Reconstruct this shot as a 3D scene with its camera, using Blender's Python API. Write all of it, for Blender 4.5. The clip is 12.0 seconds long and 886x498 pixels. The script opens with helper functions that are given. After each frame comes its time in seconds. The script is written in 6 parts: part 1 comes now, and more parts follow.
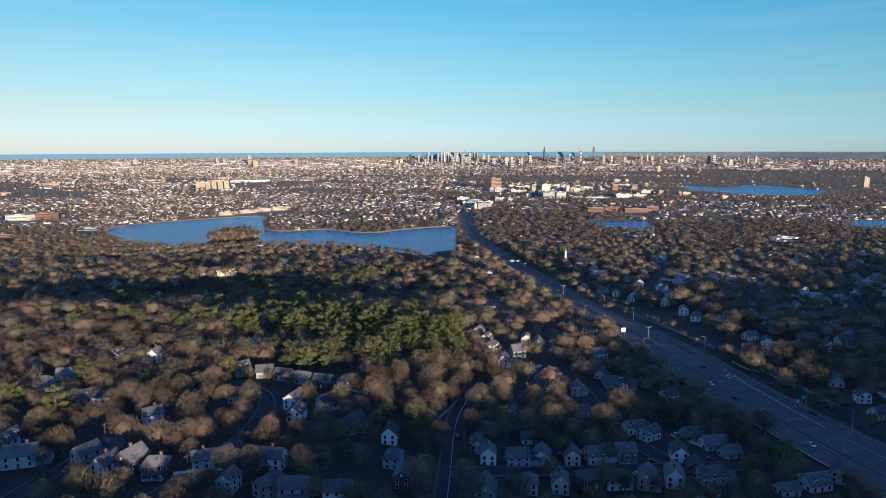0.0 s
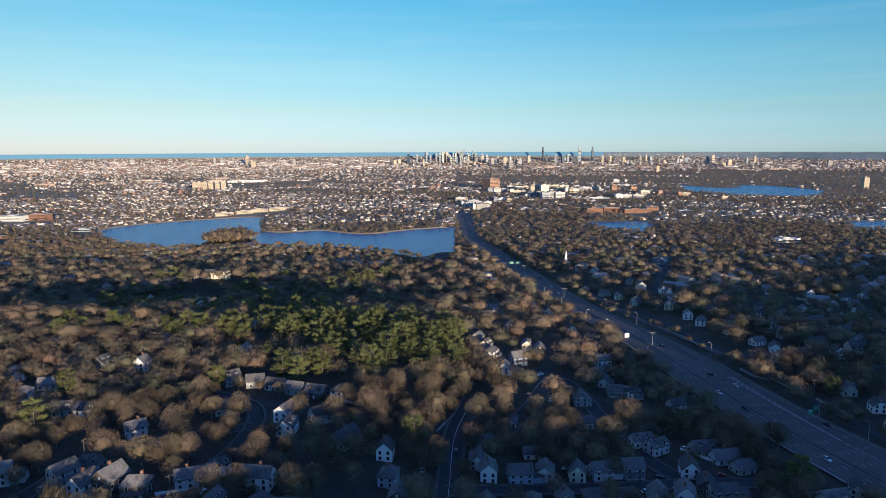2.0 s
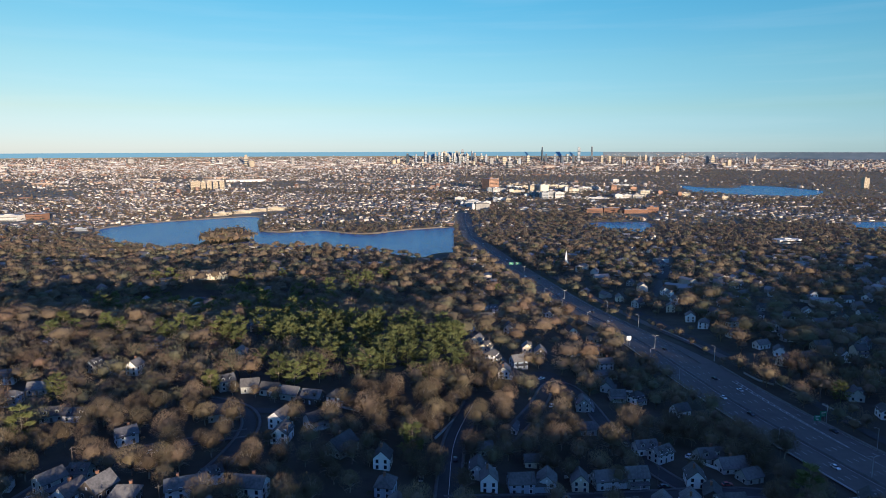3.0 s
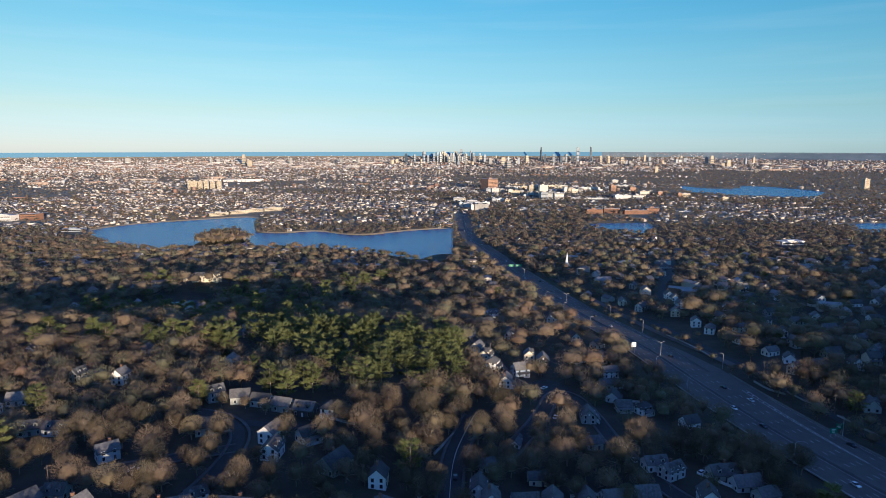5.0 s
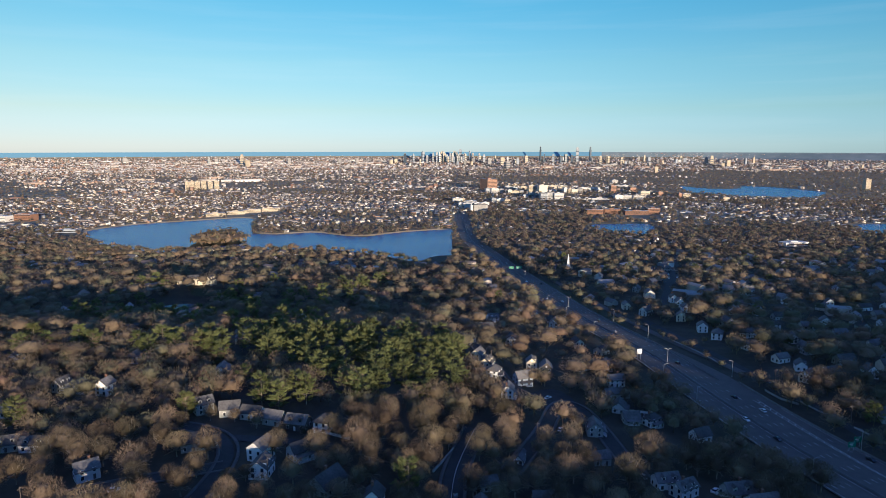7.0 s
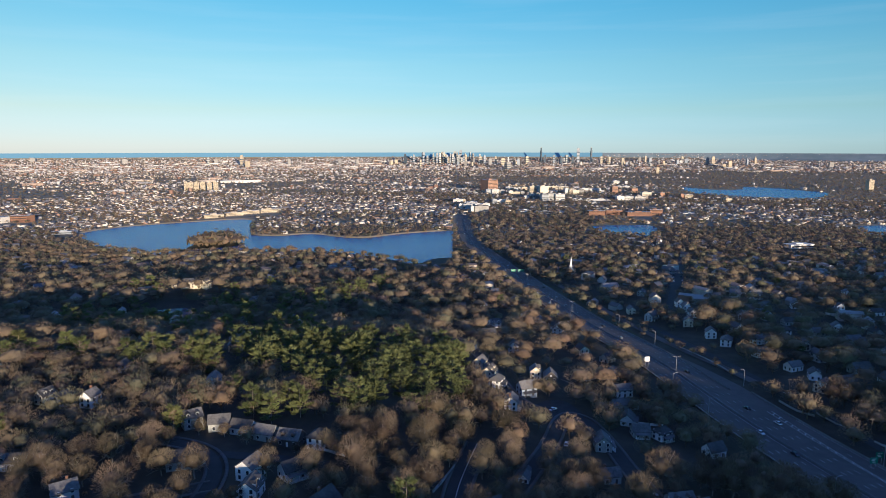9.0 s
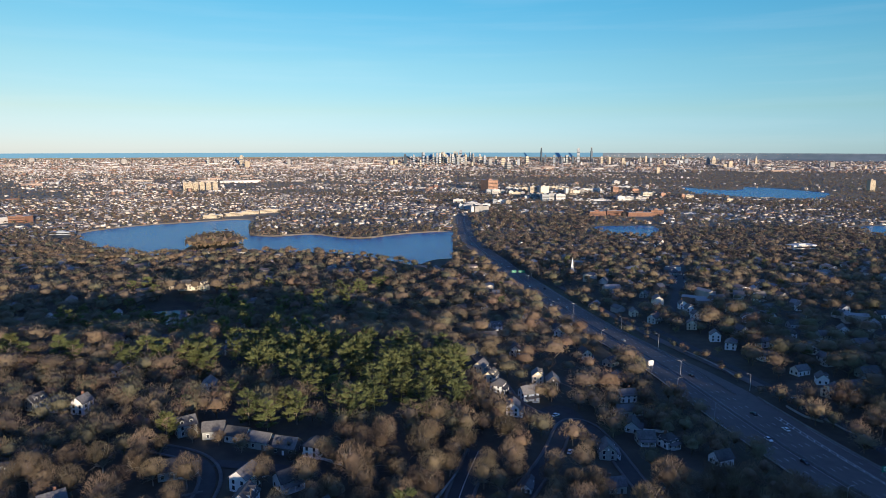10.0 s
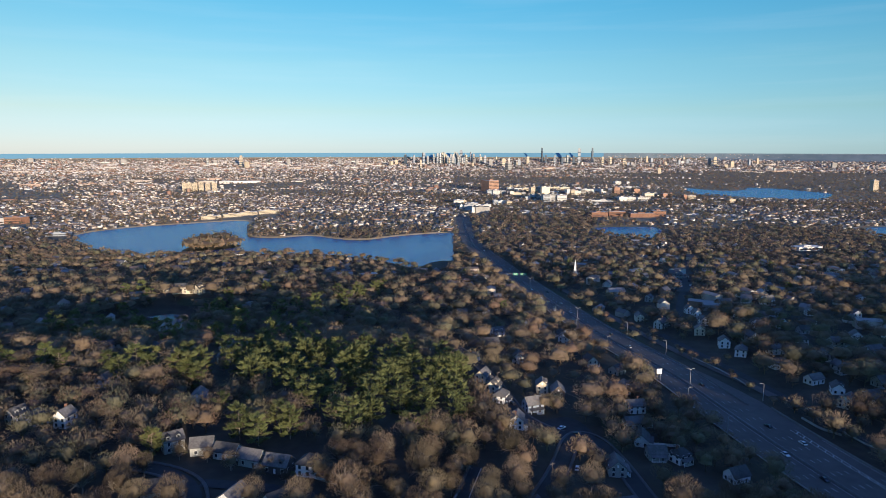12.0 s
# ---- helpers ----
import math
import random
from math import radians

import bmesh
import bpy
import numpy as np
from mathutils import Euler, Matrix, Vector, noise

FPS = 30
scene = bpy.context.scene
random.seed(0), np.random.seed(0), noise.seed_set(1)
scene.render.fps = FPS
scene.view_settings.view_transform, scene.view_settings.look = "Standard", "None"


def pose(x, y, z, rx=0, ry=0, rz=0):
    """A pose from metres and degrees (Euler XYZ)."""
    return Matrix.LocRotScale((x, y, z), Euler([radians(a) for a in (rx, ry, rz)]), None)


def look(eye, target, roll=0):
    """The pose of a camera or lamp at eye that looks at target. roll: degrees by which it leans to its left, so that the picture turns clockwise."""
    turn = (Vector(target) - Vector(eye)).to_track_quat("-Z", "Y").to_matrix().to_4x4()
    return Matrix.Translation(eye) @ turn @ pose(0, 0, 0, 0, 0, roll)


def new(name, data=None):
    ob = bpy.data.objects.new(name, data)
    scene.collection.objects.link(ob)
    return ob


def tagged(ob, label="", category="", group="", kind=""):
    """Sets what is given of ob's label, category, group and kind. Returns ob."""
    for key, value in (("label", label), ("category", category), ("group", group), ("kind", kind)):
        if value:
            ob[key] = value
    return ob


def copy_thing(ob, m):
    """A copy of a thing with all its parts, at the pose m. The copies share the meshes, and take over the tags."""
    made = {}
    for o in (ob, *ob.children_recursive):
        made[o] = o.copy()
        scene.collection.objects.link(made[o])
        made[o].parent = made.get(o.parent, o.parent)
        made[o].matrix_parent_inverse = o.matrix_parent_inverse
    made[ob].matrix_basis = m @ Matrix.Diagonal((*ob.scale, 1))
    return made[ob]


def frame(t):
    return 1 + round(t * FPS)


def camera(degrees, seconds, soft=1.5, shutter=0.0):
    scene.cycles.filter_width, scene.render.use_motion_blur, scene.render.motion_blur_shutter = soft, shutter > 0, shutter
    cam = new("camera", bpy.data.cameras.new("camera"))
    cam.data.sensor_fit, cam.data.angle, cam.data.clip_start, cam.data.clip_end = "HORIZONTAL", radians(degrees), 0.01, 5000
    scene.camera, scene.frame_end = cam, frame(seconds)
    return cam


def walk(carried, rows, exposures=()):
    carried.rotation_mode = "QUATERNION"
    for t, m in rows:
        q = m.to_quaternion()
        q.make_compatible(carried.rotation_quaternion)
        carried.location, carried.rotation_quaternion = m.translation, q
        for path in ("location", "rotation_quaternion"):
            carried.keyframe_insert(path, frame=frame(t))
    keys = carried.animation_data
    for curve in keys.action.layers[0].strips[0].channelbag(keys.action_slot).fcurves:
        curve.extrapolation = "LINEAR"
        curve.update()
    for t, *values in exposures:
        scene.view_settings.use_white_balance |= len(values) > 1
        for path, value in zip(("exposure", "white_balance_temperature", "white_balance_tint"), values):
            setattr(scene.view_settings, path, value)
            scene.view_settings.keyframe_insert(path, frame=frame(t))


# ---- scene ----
cam = camera(69.1, 12.0, soft=0.8)
PATH = [
    (0, (0.485, 0.853, 229.72), (0.48, 2.828, 229.408), -0.2),
    (0.5, (0.577, 4.382, 229.729), (0.573, 6.358, 229.418), -0.2),
    (1, (0.602, 7.966, 229.743), (0.6, 9.942, 229.432), -0.2),
    (1.5, (0.596, 11.646, 229.762), (0.595, 13.621, 229.45), -0.2),
    (2, (0.634, 15.427, 229.779), (0.634, 17.403, 229.467), -0.2),
    (2.5, (0.638, 19.276, 229.788), (0.64, 21.251, 229.475), -0.1),
    (3, (0.525, 23.112, 229.783), (0.528, 25.088, 229.47), -0.1),
    (5, (0.046, 38.316, 229.745), (0.054, 40.291, 229.432), -0.0),
    (5.5, (-0.016, 42.109, 229.746), (-0.006, 44.084, 229.432), -0.0),
    (6, (-0.036, 45.9, 229.757), (-0.026, 47.875, 229.444), -0.0),
    (6.5, (-0.065, 49.678, 229.758), (-0.055, 51.653, 229.445), 0.0),
    (7, (-0.106, 53.474, 229.76), (-0.095, 55.449, 229.447), 0.0),
    (9, (-0.163, 68.737, 229.717), (-0.153, 70.712, 229.406), 0.0),
    (9.5, (-0.231, 72.566, 229.716), (-0.221, 74.541, 229.405), 0.0),
    (10, (-0.259, 76.391, 229.732), (-0.249, 78.367, 229.421), 0.0),
    (10.5, (-0.261, 80.21, 229.756), (-0.251, 82.185, 229.445), 0.0),
    (11, (-0.312, 83.981, 229.787), (-0.302, 85.957, 229.477), 0.0),
    (11.5, (-0.361, 87.727, 229.822), (-0.351, 89.703, 229.512), 0.0),
    (12, (-0.392, 91.451, 229.853), (-0.383, 93.426, 229.543), 0.0),
]
walk(cam, [(t, look(eye, target, roll)) for t, eye, target, roll in PATH], exposures=[(0, 0.64), (12, 0.64)])

# ---- world, sun, exposure ----
SUN_EL, SUN_SIDE = 6.0, 24.0
world = bpy.data.worlds.new("evening_sky")
scene.world = world
world.use_nodes = True
wn = world.node_tree
bg = wn.nodes["Background"]
sky = wn.nodes.new("ShaderNodeTexSky")
sky.sky_type = "NISHITA"
sky.sun_disc = False
sky.sun_elevation = radians(SUN_EL)
sky.sun_rotation = radians(180 - SUN_SIDE)
sky.altitude = 200
sky.air_density, sky.dust_density, sky.ozone_density = 0.8, 0.0, 4.0
# the clear spring air turns the low warm band pale and the height a clean blue
way = wn.nodes.new("ShaderNodeTexCoord")
part_z = wn.nodes.new("ShaderNodeSeparateXYZ")
wn.links.new(way.outputs["Generated"], part_z.inputs[0])
tone = wn.nodes.new("ShaderNodeValToRGB")
while len(tone.color_ramp.elements) < 5:
    tone.color_ramp.elements.new(0.5)
for k, (at, c) in enumerate(((0.0, (0.88, 0.89, 1.22)), (0.055, (1.30, 0.93, 0.79)), (0.12, (1.36, 1.07, 0.79)), (0.26, (0.66, 1.20, 0.94)), (0.5, (1.75, 1.28, 1.68)))):
    tone.color_ramp.elements[k].position, tone.color_ramp.elements[k].color = at, (*c, 1)
wn.links.new(part_z.outputs["Z"], tone.inputs[0])
tint = wn.nodes.new("ShaderNodeMix")
tint.data_type, tint.blend_type = "RGBA", "MULTIPLY"
tint.inputs["Factor"].default_value = 1.0
wn.links.new(sky.outputs[0], tint.inputs["A"])
wn.links.new(tone.outputs[0], tint.inputs["B"])
# a little warmer away from the sunset's side
side = wn.nodes.new("ShaderNodeValToRGB")
side.color_ramp.elements[0].position, side.color_ramp.elements[0].color = 0.0, (1.16, 1.0, 0.89, 1)
side.color_ramp.elements[1].position, side.color_ramp.elements[1].color = 1.0, (0.80, 1.0, 1.04, 1)
across = wn.nodes.new("ShaderNodeMapRange")
across.inputs[1].default_value, across.inputs[2].default_value = -0.6, 0.6
wn.links.new(part_z.outputs["X"], across.inputs[0])
wn.links.new(across.outputs[0], side.inputs[0])
tint2 = wn.nodes.new("ShaderNodeMix")
tint2.data_type, tint2.blend_type = "RGBA", "MULTIPLY"
tint2.inputs["Factor"].default_value = 1.0
wn.links.new(tint.outputs["Result"], tint2.inputs["A"])
wn.links.new(side.outputs[0], tint2.inputs["B"])
# faint streaks of high cloud
slant = wn.nodes.new("ShaderNodeMapping")
slant.inputs["Scale"].default_value, slant.inputs["Rotation"].default_value = (1.6, 1.6, 26.0), (0.0, radians(5), 0.0)
wn.links.new(way.outputs["Generated"], slant.inputs["Vector"])
wisp = wn.nodes.new("ShaderNodeTexNoise")
wisp.inputs["Scale"].default_value, wisp.inputs["Detail"].default_value = 2.2, 5.0
wn.links.new(slant.outputs[0], wisp.inputs["Vector"])
veil = wn.nodes.new("ShaderNodeMapRange")
veil.inputs[1].default_value, veil.inputs[2].default_value = 0.50, 0.80
veil.inputs[3].default_value, veil.inputs[4].default_value = 0.0, 0.06
wn.links.new(wisp.outputs["Fac"], veil.inputs[0])
cloud = wn.nodes.new("ShaderNodeMix")
cloud.data_type = "RGBA"
cloud.inputs["B"].default_value = (4.3, 4.5, 4.7, 1)
wn.links.new(veil.outputs[0], cloud.inputs["Factor"])
wn.links.new(tint2.outputs["Result"], cloud.inputs["A"])
wn.links.new(cloud.outputs["Result"], bg.inputs[0])
bg.inputs[1].default_value = 0.15
sun_data = bpy.data.lights.new("sun", "SUN")
sun_data.energy, sun_data.angle, sun_data.color = 5.0, radians(0.5), (1.0, 0.81, 0.61)
sun = new("sun", sun_data)
to_sun = Vector((math.sin(radians(SUN_SIDE)) * math.cos(radians(SUN_EL)),
                 -math.cos(radians(SUN_SIDE)) * math.cos(radians(SUN_EL)), math.sin(radians(SUN_EL))))
sun.matrix_world = look((200, -200, 400), Vector((200, -200, 400)) - to_sun)


# ---- materials ----
def mat(name, dark, light, scale=1.0, rough=0.9, bump=0.0, vary="", spread=0.5, metal=0.0, detail=4.0):
    """Two-scale noise between two base colours; vary: 'object' or 'island' adds a random shift of value."""
    m = bpy.data.materials.new(name)
    m.use_nodes = True
    n, l = m.node_tree.nodes, m.node_tree.links
    b = n["Principled BSDF"]
    geo = n.new("ShaderNodeNewGeometry")
    n1 = n.new("ShaderNodeTexNoise")
    n1.inputs["Scale"].default_value, n1.inputs["Detail"].default_value = 1.0 / scale, detail
    n2 = n.new("ShaderNodeTexNoise")
    n2.inputs["Scale"].default_value, n2.inputs["Detail"].default_value = 0.13 / scale, 2.0
    add = n.new("ShaderNodeMath")
    add.operation = "ADD"
    for t in (n1, n2):
        l.new(geo.outputs["Position"], t.inputs["Vector"])
    l.new(n1.outputs["Fac"], add.inputs[0])
    l.new(n2.outputs["Fac"], add.inputs[1])
    mr = n.new("ShaderNodeMapRange")
    mr.inputs[1].default_value, mr.inputs[2].default_value = 0.7, 1.3
    l.new(add.outputs[0], mr.inputs[0])
    mix = n.new("ShaderNodeMix")
    mix.data_type = "RGBA"
    mix.inputs["A"].default_value, mix.inputs["B"].default_value = (*dark, 1), (*light, 1)
    l.new(mr.outputs[0], mix.inputs["Factor"])
    out = mix.outputs["Result"]
    if vary:
        if vary == "object":
            r = n.new("ShaderNodeObjectInfo").outputs["Random"]
        else:
            r = geo.outputs["Random Per Island"]
        k = n.new("ShaderNodeMapRange")
        k.inputs[3].default_value, k.inputs[4].default_value = 1 - spread, 1 + spread
        l.new(r, k.inputs[0])
        hsv = n.new("ShaderNodeHueSaturation")
        l.new(k.outputs[0], hsv.inputs["Value"])
        wn2 = n.new("ShaderNodeTexWhiteNoise")
        wn2.noise_dimensions = "1D"
        l.new(r, wn2.inputs["W"])
        hu = n.new("ShaderNodeMapRange")
        hu.inputs[3].default_value, hu.inputs[4].default_value = 0.482, 0.515
        l.new(wn2.outputs["Value"], hu.inputs[0])
        l.new(hu.outputs[0], hsv.inputs["Hue"])
        l.new(out, hsv.inputs["Color"])
        out = hsv.outputs["Color"]
    l.new(out, b.inputs["Base Color"])
    b.inputs["Roughness"].default_value, b.inputs["Metallic"].default_value = rough, metal
    if bump:
        bp = n.new("ShaderNodeBump")
        bp.inputs["Distance"].default_value = bump
        l.new(n1.outputs["Fac"], bp.inputs["Height"])
        l.new(bp.outputs[0], b.inputs["Normal"])
    return m


def palette_mat(name, colours, source="island", rough=0.85, grain=0.15):
    """One of several base colours a piece, picked at random, with fine grain."""
    m = bpy.data.materials.new(name)
    m.use_nodes = True
    n, l = m.node_tree.nodes, m.node_tree.links
    b = n["Principled BSDF"]
    geo = n.new("ShaderNodeNewGeometry")
    r = geo.outputs["Random Per Island"] if source == "island" else n.new("ShaderNodeObjectInfo").outputs["Random"]
    ramp = n.new("ShaderNodeValToRGB")
    ramp.color_ramp.interpolation = "CONSTANT"
    el = ramp.color_ramp.elements
    while len(el) < len(colours):
        el.new(0.5)
    for i, c in enumerate(colours):
        el[i].position, el[i].color = i / len(colours), (*c, 1)
    l.new(r, ramp.inputs[0])
    no = n.new("ShaderNodeTexNoise")
    no.inputs["Scale"].default_value = 0.8
    l.new(geo.outputs["Position"], no.inputs["Vector"])
    k = n.new("ShaderNodeMapRange")
    k.inputs[3].default_value, k.inputs[4].default_value = 1 - grain, 1 + grain
    l.new(no.outputs["Fac"], k.inputs[0])
    hsv = n.new("ShaderNodeHueSaturation")
    l.new(k.outputs[0], hsv.inputs["Value"])
    l.new(ramp.outputs[0], hsv.inputs["Color"])
    l.new(hsv.outputs[0], b.inputs["Base Color"])
    b.inputs["Roughness"].default_value = rough
    return m


def water_mat(name, colour, scale, strength, rough=0.24):
    m = bpy.data.materials.new(name)
    m.use_nodes = True
    n, l = m.node_tree.nodes, m.node_tree.links
    b = n["Principled BSDF"]
    b.inputs["Base Color"].default_value = (*colour, 1)
    b.inputs["Roughness"].default_value = rough
    b.inputs["IOR"].default_value = 1.33
    geo = n.new("ShaderNodeNewGeometry")
    no = n.new("ShaderNodeTexNoise")
    no.inputs["Scale"].default_value, no.inputs["Detail"].default_value = 1.0 / scale, 6.0
    l.new(geo.outputs["Position"], no.inputs["Vector"])
    bp = n.new("ShaderNodeBump")
    bp.inputs["Strength"].default_value, bp.inputs["Distance"].default_value = strength, 1.0
    l.new(no.outputs["Fac"], bp.inputs["Height"])
    l.new(bp.outputs[0], b.inputs["Normal"])
    return m


M = {
    "ground": mat("leaf_litter_and_dull_grass", (0.034, 0.028, 0.020), (0.075, 0.064, 0.041), 7.0, 0.95, 0.3, detail=8.0),
    "grass": mat("early_spring_grass", (0.035, 0.042, 0.018), (0.065, 0.062, 0.03), 3.0, 0.95, 0.1),
    "asphalt": mat("worn_asphalt", (0.082, 0.067, 0.062), (0.118, 0.099, 0.090), 4.0, 0.85, 0.02),
    "street": mat("street_asphalt", (0.03, 0.03, 0.032), (0.05, 0.049, 0.048), 3.0, 0.9, 0.02),
    "paint": mat("road_paint", (0.36, 0.36, 0.35), (0.6, 0.6, 0.58), 1.5, 0.7),
    "concrete": mat("grey_concrete", (0.22, 0.21, 0.20), (0.34, 0.33, 0.31), 2.0, 0.9, 0.02),
    "barrier": mat("weathered_barrier", (0.10, 0.10, 0.10), (0.17, 0.165, 0.16), 2.0, 0.9),
    "bark": mat("grey_brown_bark", (0.17, 0.14, 0.105), (0.31, 0.26, 0.20), 0.6, 0.95, 0.05, "object", 0.25),
    "twig": mat("bare_twigs", (0.112, 0.086, 0.054), (0.230, 0.177, 0.116), 5.0, 0.95, 0, "object", 0.45),
    "twigs": mat("bare_twigs_of_a_wood", (0.133, 0.105, 0.071), (0.263, 0.203, 0.137), 8.0, 0.95, 0, "island", 0.13, detail=6.0),
    "twigs_red": mat("reddish_budding_twigs", (0.145, 0.101, 0.067), (0.278, 0.195, 0.131), 8.0, 0.95, 0, "island", 0.13, detail=6.0),
    "twigs_grey": mat("olive_grey_twigs", (0.111, 0.102, 0.063), (0.221, 0.203, 0.127), 8.0, 0.95, 0, "island", 0.13, detail=6.0),
    "needle": mat("pine_needles", (0.073, 0.092, 0.033), (0.175, 0.190, 0.068), 3.0, 0.8, 0, "object", 0.25),
    "needles": mat("pine_needles_of_a_grove", (0.073, 0.092, 0.033), (0.175, 0.190, 0.068), 6.0, 0.8, 0, "island", 0.2),
    "kerb": mat("worn_kerb_concrete", (0.075, 0.074, 0.072), (0.12, 0.118, 0.114), 1.5, 0.9, 0.01),
    "white": mat("white_clapboard", (0.68, 0.68, 0.67), (0.80, 0.80, 0.78), 1.5, 0.7),
    "cream": mat("cream_clapboard", (0.55, 0.49, 0.37), (0.66, 0.60, 0.47), 1.5, 0.7),
    "grey": mat("grey_clapboard", (0.44, 0.45, 0.45), (0.56, 0.57, 0.57), 1.5, 0.75),
    "blue": mat("blue_grey_clapboard", (0.27, 0.33, 0.40), (0.36, 0.42, 0.50), 1.5, 0.75),
    "slate": mat("grey_green_shingle_wall", (0.27, 0.28, 0.26), (0.38, 0.39, 0.37), 1.5, 0.8),
    "dark": mat("dark_brown_wall", (0.07, 0.06, 0.055), (0.12, 0.10, 0.09), 1.5, 0.8),
    "roof": mat("asphalt_shingle", (0.065, 0.064, 0.065), (0.15, 0.146, 0.143), 0.9, 0.9, 0.03, "object", 0.4),
    "trim": mat("white_trim", (0.72, 0.72, 0.70), (0.8, 0.8, 0.78), 1.0, 0.6),
    "brick": mat("red_brown_brick", (0.17, 0.085, 0.055), (0.27, 0.14, 0.09), 1.5, 0.9),
    "rust": mat("rust_brown_masonry", (0.27, 0.15, 0.10), (0.40, 0.24, 0.165), 3.0, 0.85),
    "tan": mat("tan_masonry", (0.42, 0.35, 0.25), (0.55, 0.47, 0.35), 3.0, 0.85),
    "pale": mat("pale_concrete", (0.50, 0.48, 0.44), (0.66, 0.64, 0.60), 3.0, 0.85),
    "flat_roof": mat("membrane_roof", (0.30, 0.30, 0.30), (0.5, 0.5, 0.49), 5.0, 0.9),
    "glassy": mat("dark_tower_glass", (0.04, 0.06, 0.08), (0.08, 0.11, 0.14), 8.0, 0.65),
    "blue_stone": mat("blue_grey_cladding", (0.22, 0.25, 0.28), (0.34, 0.37, 0.40), 8.0, 0.6),
    "steel": mat("galvanised_steel", (0.35, 0.36, 0.37), (0.5, 0.5, 0.5), 0.5, 0.5, 0, metal=0.6),
    "green_sign": mat("green_sign_face", (0.0, 0.16, 0.09), (0.0, 0.20, 0.12), 0.7, 0.5),
    "rubber": mat("tyre_rubber", (0.02, 0.02, 0.02), (0.035, 0.035, 0.035), 0.2, 0.9),
    "car_white": mat("white_car_paint", (0.72, 0.72, 0.72), (0.8, 0.8, 0.8), 2.0, 0.25),
    "car_dark": mat("dark_car_paint", (0.02, 0.022, 0.028), (0.04, 0.042, 0.05), 2.0, 0.25),
    "car_red": mat("dull_red_car_paint", (0.22, 0.03, 0.025), (0.30, 0.045, 0.035), 2.0, 0.3),
    "car_grey": mat("silver_car_paint", (0.30, 0.31, 0.32), (0.42, 0.43, 0.44), 2.0, 0.3, metal=0.4),
    "water": water_mat("lake_water", (0.018, 0.100, 0.285), 3.0, 0.8),
    "pond_water": water_mat("still_pond_water", (0.06, 0.09, 0.13), 4.0, 0.1, 0.2),
    # distant woods; haze is put into the base colour as pale blue-grey
    "hazed_wood": mat("haze_tinted_distant_woods", (0.10, 0.15, 0.18), (0.18, 0.23, 0.26), 60.0, 0.95),
    "sea": water_mat("sea_water", (0.12, 0.27, 0.38), 30.0, 0.3),
    "towns": palette_mat("painted_house_walls", [(0.68, 0.64, 0.58), (0.55, 0.48, 0.40), (0.38, 0.36, 0.33), (0.60, 0.56, 0.50), (0.30, 0.19, 0.14), (0.46, 0.39, 0.31), (0.32, 0.32, 0.33), (0.54, 0.46, 0.39), (0.28, 0.25, 0.23)]),
    "town_roofs": palette_mat("shingle_roofs", [(0.15, 0.15, 0.15), (0.22, 0.21, 0.20), (0.13, 0.12, 0.11), (0.28, 0.27, 0.26), (0.19, 0.14, 0.115)]),
    "town_blocks": palette_mat("city_block_walls", [(0.42, 0.38, 0.34), (0.30, 0.2, 0.15), (0.5, 0.48, 0.46), (0.36, 0.31, 0.28), (0.26, 0.15, 0.11), (0.55, 0.53, 0.51), (0.22, 0.21, 0.21)]),
    "shed_walls": palette_mat("pale_shed_walls", [(0.66, 0.61, 0.54), (0.50, 0.42, 0.34), (0.70, 0.66, 0.60), (0.42, 0.31, 0.24), (0.56, 0.51, 0.45)]),
    "sand": mat("pale_lake_shore", (0.26, 0.21, 0.14), (0.40, 0.33, 0.23), 4.0, 0.9),
    "pane": mat("window_glass", (0.02, 0.025, 0.03), (0.04, 0.045, 0.055), 1.0, 0.12),
}


def sheer(m, share):
    """Sprays of twigs and needles let part of the light through."""
    n, l = m.node_tree.nodes, m.node_tree.links
    b = n["Principled BSDF"]
    tr = n.new("ShaderNodeBsdfTranslucent")
    l.new(b.inputs["Base Color"].links[0].from_socket, tr.inputs["Color"])
    mix = n.new("ShaderNodeMixShader")
    mix.inputs[0].default_value = share
    l.new(b.outputs[0], mix.inputs[1])
    l.new(tr.outputs[0], mix.inputs[2])
    l.new(mix.outputs[0], n["Material Output"].inputs["Surface"])


for key in ("twig", "twigs", "twigs_red", "twigs_grey", "needle", "needles"):
    sheer(M[key], 0.35)


